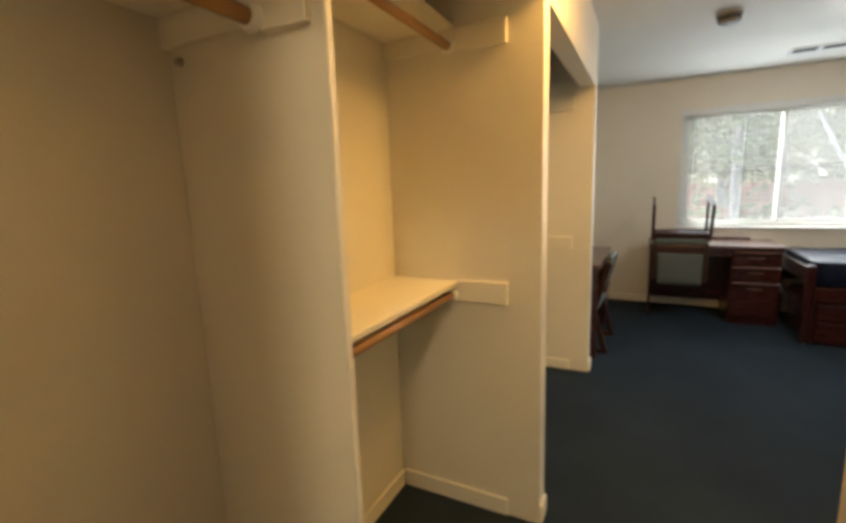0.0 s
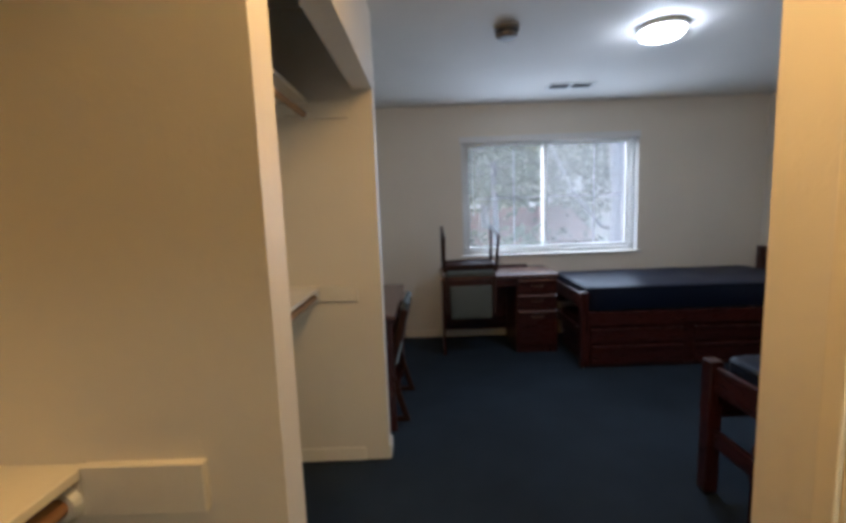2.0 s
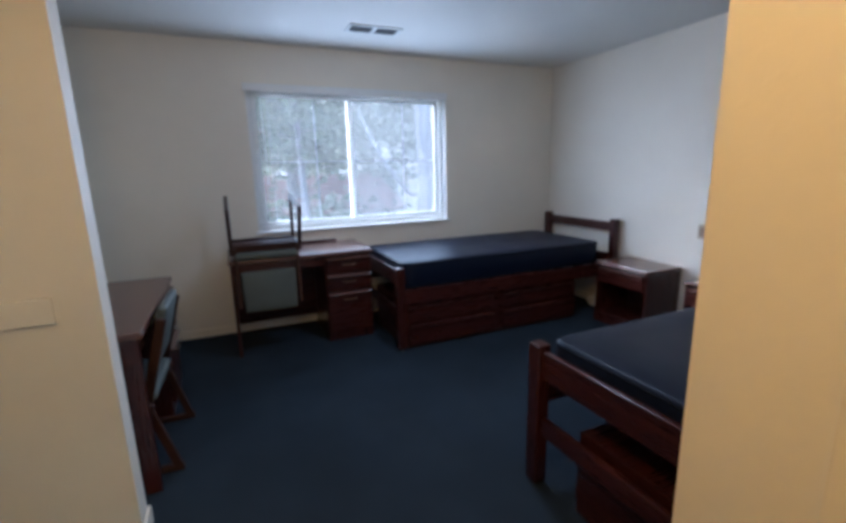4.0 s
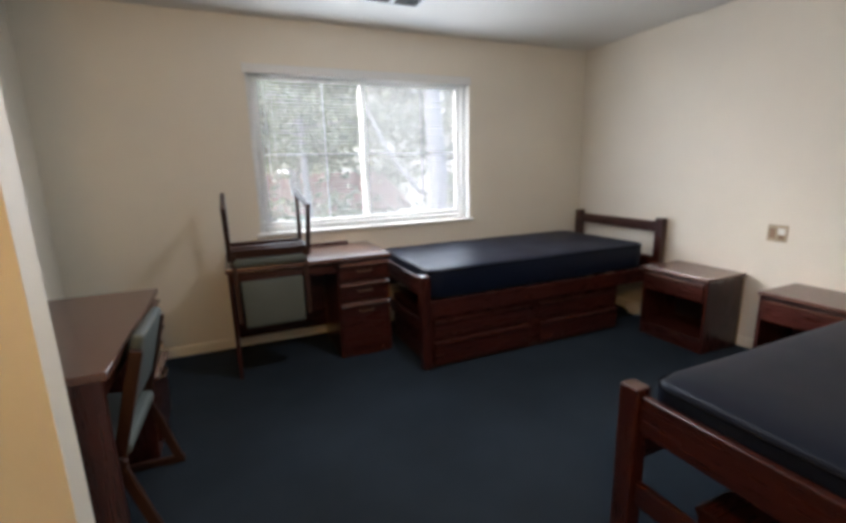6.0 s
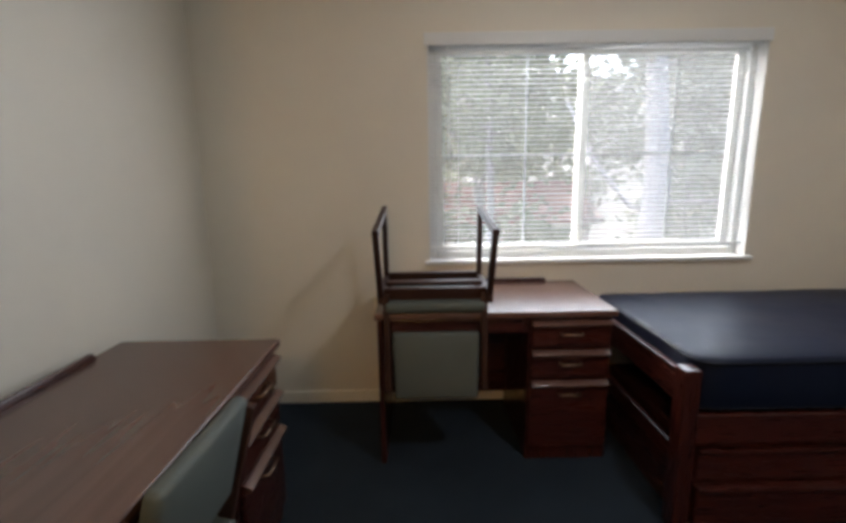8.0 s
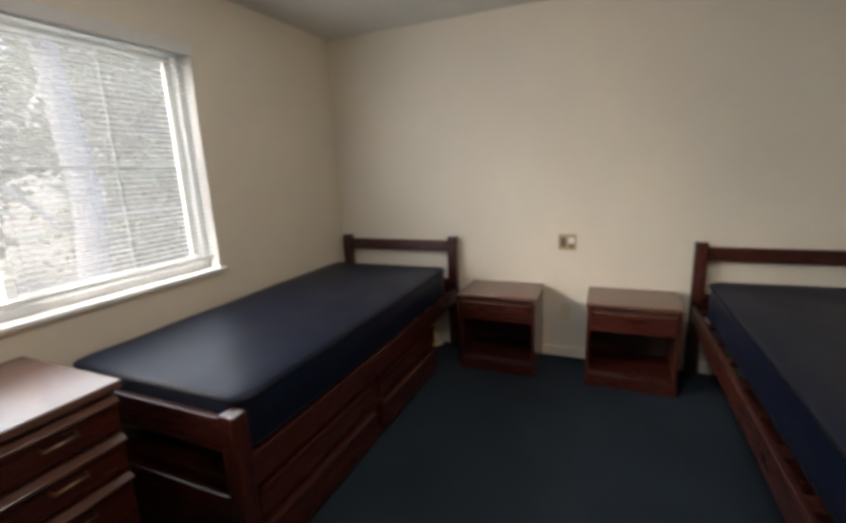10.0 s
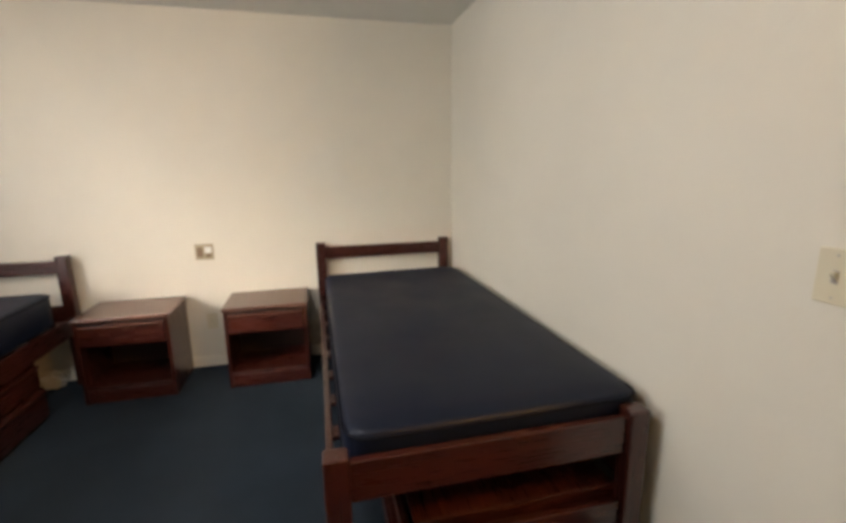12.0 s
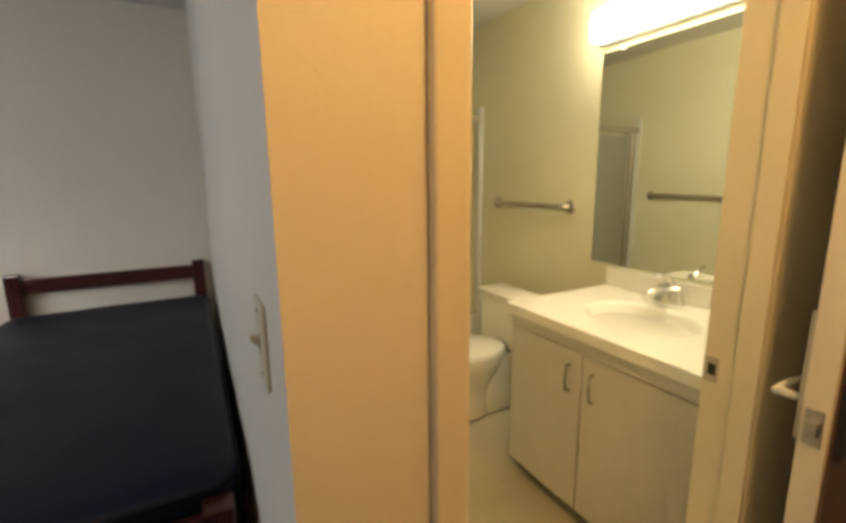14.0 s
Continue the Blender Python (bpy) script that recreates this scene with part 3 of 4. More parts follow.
# ---- beds ----
def make_bed(m, side, inset):
    """side: -1 or 1, where the drawers face; inset: how far the chest stands back from that side."""
    bed = thing("bed", "dark cherry wooden dormitory bed with drawers beneath", "bed", m, "beds")
    L, W = 2.26, 1.01
    hw = W / 2
    for y in (-hw, hw - 0.07):
        part("foot_post", box(0, 0.062, y, y + 0.07, 0.012, 0.664, 0.006, 2), WOOD[2], bed)
        part("glide", lathe([(0.004, 0.0), (0.016, 0.0), (0.018, 0.006), (0.014, 0.012), (0.004, 0.012)], (0.031, y + 0.035, 0.0005), 14), STEEL, bed, "small metal foot glide", True)
        part("head_post", box(L - 0.062, L, y, y + 0.07, 0.0, 0.893, 0.006, 2), WOOD[2], bed)
    part("foot_rail", box(0.018, 0.046, -hw + 0.07, hw - 0.07, 0.515, 0.640, 0.004, 2), WOOD[1], bed)
    part("foot_rail", box(0.018, 0.046, -hw + 0.07, hw - 0.07, 0.255, 0.335, 0.004, 2), WOOD[1], bed)
    part("head_rail", box(L - 0.046, L - 0.018, -hw + 0.07, hw - 0.07, 0.775, 0.862, 0.004, 2), WOOD[1], bed)
    part("head_rail", box(L - 0.046, L - 0.018, -hw + 0.07, hw - 0.07, 0.44, 0.56, 0.004, 2), WOOD[1], bed)
    for y in (-hw + 0.008, hw - 0.033):
        part("side_rail", box(0.062, L - 0.062, y, y + 0.025, 0.372, 0.487, 0.004, 2), WOOD[0], bed)
    for i in range(9):
        x = 0.16 + i * 0.235
        part("bed_slat", box(x, x + 0.07, -hw + 0.033, hw - 0.033, 0.465, 0.484, 0.002, 1), WOOD[1], bed)
    # chest of drawers under the mattress
    def ybox(x0, x1, a, c, z0, z1, bev):
        """a and c: metres in from the open side."""
        ya, yc = sorted((side * (hw - inset - a), side * (hw - inset - c)))
        return box(x0, x1, ya, yc, z0, z1, bev, 2)
    chest = part("drawer_chest", ybox(0.075, 1.78, 0.045, 0.745, 0.0, 0.365, 0.003), WOOD[0], bed)
    for x0, x1 in ((0.092, 0.880), (0.972, 1.765)):
        for z0, z1, out in ((0.212, 0.338, 0.020), (0.026, 0.186, 0.036)):
            f = part("drawer_front", ybox(x0, x1, 0.045 - out, 0.0445, z0, z1, 0.006), WOOD[0], chest)
            e = side * (hw - inset - 0.045 + out)
            part("drawer_lip", prism([(e, z1 - 0.026), (e + side * 0.012, z1 - 0.010), (e + side * 0.010, z1 - 0.002), (e, z1 - 0.001)], 0, x0 + 0.004, x1 - 0.004, 0.001), WOOD[0], f)
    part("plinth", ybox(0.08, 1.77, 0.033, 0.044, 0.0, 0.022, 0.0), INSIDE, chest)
    part("end_panel", ybox(0.066, 0.0745, 0.046, 0.74, 0.0, 0.365, 0.002), WOOD[1], chest)
    return bed


make_bed(pose(1.535, 5.005, 0), -1, 0.0)
make_bed(pose(1.548, 2.425, 0), 1, 0.21)


def make_mattress(m, label):
    t = thing("mattress", label, "mattress", m, "mattresses")
    L, W, Hm = 1.99, 0.965, 0.205
    b = box(0, L, -W / 2, W / 2, 0, Hm, 0.020, 3)
    bmesh.ops.subdivide_edges(b, edges=[e for e in b.edges if e.calc_length() > 0.5], cuts=22, use_grid_fill=True)
    R = 0.075
    for v in b.verts:
        n = noise.noise(Vector((v.co.x * 2.1, v.co.y * 2.7, 3.0 + m.translation.y)))
        edge = min(v.co.x, L - v.co.x, v.co.y + W / 2, W / 2 - v.co.y)
        if v.co.z > Hm * 0.6:
            v.co.z += 0.005 * n + 0.008 * min(1.0, edge / 0.10)
        elif v.co.z > 0.03:
            v.co.y += 0.004 * n
        # round the corners in plan
        u, w2 = (abs(v.co.x - L / 2) - (L / 2 - R)) / R, (abs(v.co.y) - (W / 2 - R)) / R
        if u > 0 and w2 > 0:
            f = max(u, w2) / math.hypot(u, w2)
            v.co.x = L / 2 + math.copysign(L / 2 - R + R * u * f, v.co.x - L / 2)
            v.co.y = math.copysign(W / 2 - R + R * w2 * f, v.co.y)
    part("cover", b, VINYL_NAVY, t, "", True)
    for z, o in ((Hm - 0.014, 0.0015), (0.016, 0.0015)):
        r, pts = 0.075, []
        for cx, cy, a0 in ((L - r, W / 2 - r, 0), (r, W / 2 - r, 90), (r, -W / 2 + r, 180), (L - r, -W / 2 + r, 270)):
            for k in range(6):
                a = radians(a0 + 18 * k)
                pts.append((cx + math.cos(a) * (r + o), cy + math.sin(a) * (r + o), z))
        pts.append(pts[0])
        part("piping", tube(pts, 0.0045, 6, caps=False), PIPING, t, "raised black edge piping")
    return t


make_mattress(pose(1.595, 5.005, 0.488), "navy blue vinyl mattress reflecting the window, on the bed")
make_mattress(pose(1.605, 2.384, 0.488, 0, 0, 0.4), "dark navy vinyl mattress with a pale scuff mark, on the bed")
sc = box(-0.012, 0.012, -0.007, 0.007, 0, 0.002, 0.0008, 1)
scrap = solid("paper_scrap", sc, WHITE_PLASTIC, "tiny white scrap lying on the mattress", "scrap", "")
scrap.matrix_world = pose(1.85, 2.80, 0.6925, 0, 0, 25)


cp = bmesh.new()
bmesh.ops.create_icosphere(cp, subdivisions=3, radius=1)
for v in cp.verts:
    n1, n2 = noise.noise(v.co * 1.7), noise.noise(v.co * 4.0 + Vector((5, 1, 2)))
    v.co *= 1 + 0.35 * n1 + 0.28 * n2
    v.co = Vector((v.co.x * 0.045, v.co.y * 0.075, max(v.co.z, -0.75) * 0.060))
crumple = solid("crumpled_paper", cp, WHITE_PLASTIC, "crumpled white paper on the carpet under the bed head", "paper", "")
crumple.matrix_world = pose(3.73, 4.70, 0.046)


# ---- desks ----
def make_desk(m):
    """Front faces -y, the back edge lies on y = 0, drawers stand at +x."""
    d = thing("desk", "dark cherry wooden desk with a drawer pedestal", "desk", m, "desks")
    hw, dp, h = 0.555, 0.61, 0.76
    part("desktop", box(-hw, hw, -dp, 0, h - 0.030, h, 0.006, 3), TOP[0], d, "worn brown laminate desktop")
    part("back_lip", prism([(-hw + 0.02, h), (hw - 0.16, h), (hw - 0.175, h + 0.022), (-hw + 0.02, h + 0.022)], 1, -0.024, -0.004, 0.004), WOOD[0], d)
    part("side_panel", box(-hw + 0.012, -hw + 0.034, -dp + 0.02, -0.02, 0, h - 0.030, 0.002, 1), WOOD[2], d)
    part("apron", box(-hw + 0.034, hw - 0.40, -dp + 0.045, -dp + 0.063, h - 0.115, h - 0.030, 0.002, 1), WOOD[0], d)
    part("pencil_drawer", box(-hw + 0.06, hw - 0.43, -dp + 0.026, -dp + 0.045, h - 0.105, h - 0.038, 0.004, 2), WOOD[0], d)
    part("modesty_panel", box(-hw + 0.034, hw - 0.40, -0.06, -0.044, 0.10, h - 0.030), WOOD[0], d)
    ped = part("pedestal", box(hw - 0.40, hw - 0.012, -dp + 0.038, -0.02, 0, h - 0.030, 0.002, 1), WOOD[2], d)
    for z0, z1 in ((0.585, 0.712), (0.435, 0.568), (0.075, 0.418)):
        f = part("drawer", box(hw - 0.388, hw - 0.024, -dp + 0.016, -dp + 0.038, z0, z1, 0.006, 2), WOOD[0], d)
        # the lit line along the lip is coloured in with lighter laminate
        part("drawer_lip", prism([(-dp + 0.016, z1 - 0.030), (-dp - 0.008, z1 - 0.022), (-dp - 0.010, z1 - 0.014), (-dp + 0.016, z1 - 0.001)], 0, hw - 0.386, hw - 0.026, 0.001), TOP[0], f, "drawer lip coloured lighter as its highlight")
        zc = z1 - 0.062
        b = tube([(hw - 0.258, -dp + 0.016, zc), (hw - 0.252, -dp - 0.012, zc), (hw - 0.16, -dp - 0.012, zc), (hw - 0.154, -dp + 0.016, zc)], 0.0045, 8)
        part("pull", b, PULL, f, "slim bronze bar pull", True)
    return d


desk_a = make_desk(pose(0.931, 5.545, 0))
desk_b = copy_thing(desk_a, pose(-0.566, 4.10, 0, 0, 0, 90))


# ---- chairs with sled runners ----
def bar(p, q, width, deep, name, parent, material, label=""):
    """A flat wooden bar from p to q in an upright plane of fixed x: width across x, deep across the bar."""
    p, q = Vector(p), Vector(q)
    d = (q - p).normalized()
    s = Vector((0, -d.z, d.y)) * (deep / 2)
    outline = [((p + s).y, (p + s).z), ((q + s).y, (q + s).z), ((q - s).y, (q - s).z), ((p - s).y, (p - s).z)]
    return part(name, prism(outline, 0, p.x - width / 2, p.x + width / 2, 0.004), material, parent, label)


def make_chair(m, label):
    ch = thing("chair", label, "chair", m, "desk chairs")
    for x in (-0.245, 0.245):
        bar((x, 0.215, 0.02), (x, 0.185, 0.412), 0.026, 0.034, "front_leg", ch, CHAIR_WOOD[2])
        bar((x, -0.262, 0.02), (x, -0.165, 0.365), 0.026, 0.036, "rear_leg", ch, CHAIR_WOOD[2])
        bar((x, 0.236, 0.016), (x, -0.284, 0.016), 0.028, 0.032, "runner", ch, CHAIR_WOOD[1])
        bar((x, 0.205, 0.388), (x, -0.195, 0.332), 0.028, 0.050, "seat_rail", ch, CHAIR_WOOD[1])
        bar((x * 0.9, -0.160, 0.325), (x * 0.9, -0.275, 0.755), 0.028, 0.042, "back_post", ch, CHAIR_WOOD[2])
    part("cross_rail", box(-0.232, 0.232, 0.165, 0.187, 0.345, 0.400, 0.003, 1), CHAIR_WOOD[0], ch)
    part("cross_rail", box(-0.232, 0.232, -0.165, -0.143, 0.300, 0.355, 0.003, 1), CHAIR_WOOD[0], ch)
    part("stretcher", box(-0.232, 0.232, -0.02, 0.02, 0.325, 0.345, 0.003, 1), CHAIR_WOOD[0], ch)

    def pad(w, l, thick, name, mat4, lab):
        b = box(-w / 2, w / 2, -l / 2, l / 2, -thick / 2, thick / 2, thick * 0.42, 4)
        bmesh.ops.subdivide_edges(b, edges=[e for e in b.edges if e.calc_length() > 0.2], cuts=5, use_grid_fill=True)
        for v in b.verts:
            k = 1 - max(abs(v.co.x) / (w / 2), abs(v.co.y) / (l / 2)) ** 2
            v.co.z += math.copysign(0.010 * max(k, 0), v.co.z)
            v.co.x *= 1 - 0.05 * (v.co.y / l + 0.5)
        b.transform(mat4)
        part(name, b, GREY_SEAT, ch, lab, True)
    pad(0.455, 0.43, 0.05, "seat", pose(0, 0.005, 0.408, 8), "grey-green upholstered seat")
    pad(0.40, 0.31, 0.038, "backrest", pose(0, -0.238, 0.650, 105), "grey-green upholstered backrest")
    return ch


make_chair(pose(-0.172, 3.95, 0, 0, 0, 88), "dark wooden desk chair with grey-green padding pushed under the desk")
make_chair(pose(0.655, 5.075, 1.193) @ pose(0, 0, 0, 8) @ pose(0, 0, 0, 0, 180), "dark wooden chair turned upside down on the desk")


# ---- nightstands ----
def make_nightstand(m):
    """Front faces -x; the back lies on x = 0."""
    t = thing("nightstand", "dark cherry wooden nightstand with one drawer and open shelf", "nightstand", m, "nightstands")
    hw, dp, h = 0.26, 0.395, 0.555
    part("top", box(-dp - 0.012, 0, -hw - 0.008, hw + 0.008, h - 0.024, h, 0.005, 2), TOP[1], t, "brown laminate top")
    for y in (-hw, hw - 0.02):
        part("side_panel", box(-dp, -0.003, y, y + 0.02, 0, h - 0.024, 0.002, 1), WOOD[2], t)
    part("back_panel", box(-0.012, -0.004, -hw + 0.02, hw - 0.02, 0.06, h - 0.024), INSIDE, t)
    part("shelf", box(-dp + 0.010, -0.012, -hw + 0.02, hw - 0.02, 0.085, 0.103, 0.002, 1), WOOD[1], t)
    part("plinth", box(-dp + 0.004, -dp + 0.022, -hw + 0.02, hw - 0.02, 0, 0.085, 0.003, 1), WOOD[1], t)
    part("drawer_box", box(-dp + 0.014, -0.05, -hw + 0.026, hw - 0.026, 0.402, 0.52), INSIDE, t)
    f = part("drawer", box(-dp - 0.010, -dp + 0.014, -hw + 0.024, hw - 0.024, 0.378, 0.512, 0.008, 3), WOOD[1], t)
    # lighter laminate paints the highlight on this lip
    part("drawer_lip", prism([(-dp - 0.010, 0.490), (-dp - 0.020, 0.498), (-dp - 0.020, 0.508), (-dp - 0.010, 0.510)], 1, -hw + 0.026, hw - 0.026, 0.001), TOP[1], f, "drawer lip coloured lighter as its highlight")
    return t


ns_a = make_nightstand(pose(3.803, 4.115, 0))
copy_thing(ns_a, pose(3.803, 3.275, 0))


# ---- wall plates ----
def plate(label, w, h, m, style):
    """A wall plate in the x-z plane that faces -y."""
    t = thing({"switch": "light_switch", "jack": "wall_jack"}.get(style, "wall_outlet"), label, style if style == "switch" else "outlet", m)
    part("plate", box(-w / 2, w / 2, -0.006, 0, -h / 2, h / 2, 0.003, 2), TAN if style == "jack" else ALMOND, t)
    if style == "switch":
        part("toggle", prism([(-0.006, -0.006), (-0.018, 0.006), (-0.018, 0.014), (-0.006, 0.008)], 0, -0.005, 0.005, 0.001), ALMOND, t)
        part("toggle_slot", box(-0.007, 0.007, -0.0068, -0.006, -0.014, 0.014), STEEL, t)
    elif style == "jack":
        part("socket_insert", box(-0.048, -0.010, -0.012, -0.006, -0.035, 0.035, 0.003, 1), PULL, t)
        part("socket_insert", box(0.006, 0.048, -0.014, -0.006, -0.006, 0.035, 0.003, 1), WHITE_PLASTIC, t)
        part("socket_insert", box(0.010, 0.044, -0.010, -0.006, -0.036, -0.014, 0.003, 1), PULL, t)
    else:
        for z in (-0.02, 0.02):
            part("receptacle", box(-0.017, 0.017, -0.0085, -0.006, z - 0.014, z + 0.014, 0.004, 2), ALMOND, t)
    for z in ((-h / 2 + 0.014, h / 2 - 0.014) if style != "outlet" else (0.0,)):
        part("screw", tube([(0, -0.006, z), (0, -0.0075, z)], 0.003, 8), STEEL, t)


plate("almond toggle light switch on the wall above the bed foot", 0.075, 0.118, pose(1.155, YP, 1.187, 0, 0, 180), "switch")
plate("two-gang almond wall jack plate above the nightstands", 0.122, 0.114, pose(XR, 3.697, 0.862, 0, 0, -90), "jack")
plate("almond power outlet low on the wall", 0.072, 0.116, pose(XR, 3.697, 0.347, 0, 0, -90), "outlet")


# ---- ceiling fittings ----
def dome(x, y, glass, label):
    t = thing("ceiling_light", label, "ceiling light", pose(x, y, H) @ Matrix.Scale(0.88, 4))
    part("base_ring", lathe([(0.02, -0.001), (0.150, -0.001), (0.153, -0.030), (0.146, -0.034), (0.02, -0.034)], (0, 0, 0)), FRAME_WHITE, t, "", True)
    part("shade", lathe([(0.141, -0.0345), (0.142, -0.042), (0.134, -0.060), (0.105, -0.077), (0.07, -0.087), (0.03, -0.0925), (0.004, -0.094)], (0, 0, 0)), glass, t, "glowing white glass shade", True)
    part("finial", lathe([(0.004, -0.0955), (0.011, -0.097), (0.009, -0.106), (0.003, -0.110)], (0, 0, 0), 12), STEEL, t, "", True)


dome(1.70, 3.67, ROOM_LAMP, "round flush ceiling light with a lit white shade")
dome(0.34, 1.57, HALL_LAMP, "round flush hall ceiling light with a warm lit shade")
dome(0.45, -0.85, CORRIDOR_LAMP, "round flush corridor ceiling light outside the entrance")
hall = new("hall_bulb", bpy.data.lights.new("hall_bulb", "POINT"))
hall.data.energy, hall.data.color, hall.data.shadow_soft_size = HALL_WATTS, (1.0, 0.52, 0.13), 0.11
hall.location = (0.34, 1.57, H - 0.19)

sm = thing("smoke_detector", "round white smoke detector on the ceiling", "smoke detector", pose(0.766, 3.605, H))
part("base", lathe([(0.01, -0.001), (0.074, -0.001), (0.074, -0.016), (0.01, -0.016)], (0, 0, 0)), GRILLE, sm, "", True)
part("vent_ring", lathe([(0.01, -0.0165), (0.066, -0.0165), (0.066, -0.040), (0.01, -0.040)], (0, 0, 0)), BLACK, sm, "dark sensing slot")
part("cap", lathe([(0.01, -0.0405), (0.066, -0.0405), (0.064, -0.050), (0.048, -0.060), (0.01, -0.062)], (0, 0, 0)), GRILLE, sm, "", True)

vent = thing("ceiling_vent", "white metal ceiling air register with dark slots", "vent", pose(1.57, 4.92, H))
# black sheet in place of the unlit duct
part("backing", box(-0.18, 0.18, -0.065, 0.065, -0.004, -0.001), BLACK, vent)
for x0, x1, y0, y1 in ((-0.205, 0.205, -0.09, -0.065), (-0.205, 0.205, 0.065, 0.09), (-0.205, -0.18, -0.065, 0.065), (0.18, 0.205, -0.065, 0.065)):
    part("frame", box(x0, x1, y0, y1, -0.010, -0.001, 0.002, 1), FRAME_WHITE, vent)
part("bridge", box(-0.016, 0.016, -0.065, 0.065, -0.010, -0.0045, 0.002, 1), FRAME_WHITE, vent)
for i in range(14):
    x = -0.172 + i * 0.0255
    if abs(x + 0.004) > 0.024:
        # left slats blackened so that their slots look open and shaded
        part("slat", prism([(x, -0.0045), (x + 0.002, -0.0045), (x + (0.009 if i < 7 else -0.009) + 0.002, -0.012), (x + (0.009 if i < 7 else -0.009), -0.012)], 1, -0.064, 0.064), BLACK if i < 8 else GRILLE, vent)


# ---- bathroom ----
van = thing("vanity_cabinet", "pale wood-grain laminate bathroom vanity with two doors", "vanity")
VX0, VX1 = XH + 0.125, 2.065
part("body", box(VX0, VX1, 0.051, 0.682, 0.075, 0.803, 0.002, 1), LAMINATE, van)
# black here puts the shadow line under the doors into the colour
part("toe_kick", box(VX0, VX1 - 0.01, 0.06, 0.615, 0.002, 0.075), BLACK, van)
part("front_rail", box(VX0, VX1, 0.682, 0.699, 0.748, 0.802, 0.002, 1), LAMINATE, van)
for x0, x1, hx in ((1.656, VX1, 1.710), (1.195, 1.650, 1.596)):
    d = part("door", box(x0, x1, 0.682, 0.70, 0.078, 0.742, 0.003, 1), LAMINATE, van)
    part("handle", tube([(hx, 0.70, 0.575), (hx, 0.722, 0.582), (hx, 0.727, 0.630), (hx, 0.722, 0.680), (hx, 0.70, 0.687)], 0.0048, 8), STEEL, d, "thin metal bow handle", True)
part("filler", box(VX0, 1.190, 0.682, 0.698, 0.078, 0.742, 0.002, 1), LAMINATE, van)

top = thing("bathroom_sink", "white cultured marble vanity top with an oval basin", "sink")
TX0, TX1, TY0, TY1, TZ = XH + 0.125, 2.088, 0.051, 0.722, 0.846
cx, cy, rx, ry = 1.655, 0.385, 0.225, 0.175
b = bmesh.new()
N = 48
ring0 = []
for k in range(N):
    a = math.tau * k / N
    ca, sa = math.cos(a), math.sin(a)
    s = min(((TX1 - cx) if ca > 0 else (cx - TX0)) / max(abs(ca), 1e-6), ((TY1 - cy) if sa > 0 else (cy - TY0)) / max(abs(sa), 1e-6))
    ring0.append((cx + ca * s, cy + sa * s))
for X, Y in ((TX0, TY0), (TX0, TY1), (TX1, TY0), (TX1, TY1)):
    k = min(range(N), key=lambda i: (ring0[i][0] - X) ** 2 + (ring0[i][1] - Y) ** 2)
    ring0[k] = (X, Y)
levels = [[b.verts.new((x, y, TZ - 0.042)) for x, y in ring0], [b.verts.new((x, y, TZ)) for x, y in ring0]]
for f, z in ((1.06, 0.0), (1.0, -0.004), (0.95, -0.022), (0.82, -0.075), (0.6, -0.11), (0.3, -0.125), (0.09, -0.128)):
    levels.append([b.verts.new((cx + math.cos(math.tau * k / N) * rx * f, cy + math.sin(math.tau * k / N) * ry * f, TZ + z)) for k in range(N)])
for lo, hi in zip(levels, levels[1:]):
    for k in range(N):
        b.faces.new((lo[k], lo[(k + 1) % N], hi[(k + 1) % N], hi[k]))
b.faces.new(levels[-1])
slab = part("slab", b, MARBLE, top)
for f in slab.data.polygons:
    f.use_smooth = f.index >= 2 * N
part("backsplash", box(TX0, TX1, TY0, TY0 + 0.018, TZ + 0.0005, TZ + 0.095, 0.004, 2), MARBLE, top)
part("drain", lathe([(0.005, 0.0), (0.022, 0.0), (0.020, 0.003), (0.005, 0.001)], (cx, cy, TZ - 0.1278), 20), CHROME, top, "chrome drain", True)

fau = thing("faucet", "chrome single-lever basin faucet", "faucet", pose(1.70, 0.135, TZ + 0.0006) @ Matrix.Scale(1.25, 4))
part("base", lathe([(0.002, 0), (0.030, 0), (0.028, 0.012), (0.022, 0.05), (0.020, 0.066), (0.002, 0.068)], (0, 0, 0), 24, 2.0, 1.0), CHROME, fau, "", True)
part("spout", tube([(0, 0.0, 0.045), (0, 0.05, 0.060), (0, 0.10, 0.055), (0, 0.125, 0.040)], [0.016, 0.014, 0.012, 0.011], 12), CHROME, fau, "", True)
part("lever", tube([(0, 0.0, 0.066), (0, -0.004, 0.085), (0.002, 0.035, 0.104), (0.004, 0.075, 0.112)], [0.015, 0.014, 0.009, 0.007], 12, flat=0.6), CHROME, fau, "", True)

mir = thing("mirror", "large frameless wall mirror above the vanity", "mirror")
part("glass", box(1.15, 2.20, 0.0505, 0.056, 0.955, 2.005, 0.001, 1), MIRROR, mir)
for x in (1.45, 2.08):
    part("clip", box(x - 0.012, x + 0.012, 0.0562, 0.060, 1.992, 2.016, 0.002, 1), WHITE_PLASTIC, mir)
fl = thing("vanity_light", "long white lit fluorescent wall light above the mirror", "wall light")
part("housing", box(1.18, 2.205, 0.051, 0.10, 2.036, 2.180, 0.004, 1), FRAME_WHITE, fl)
part("diffuser", box(1.185, 2.20, 0.101, 0.165, 2.040, 2.176, 0.022, 4), BATH_LAMP, fl, "glowing acrylic diffuser", True)


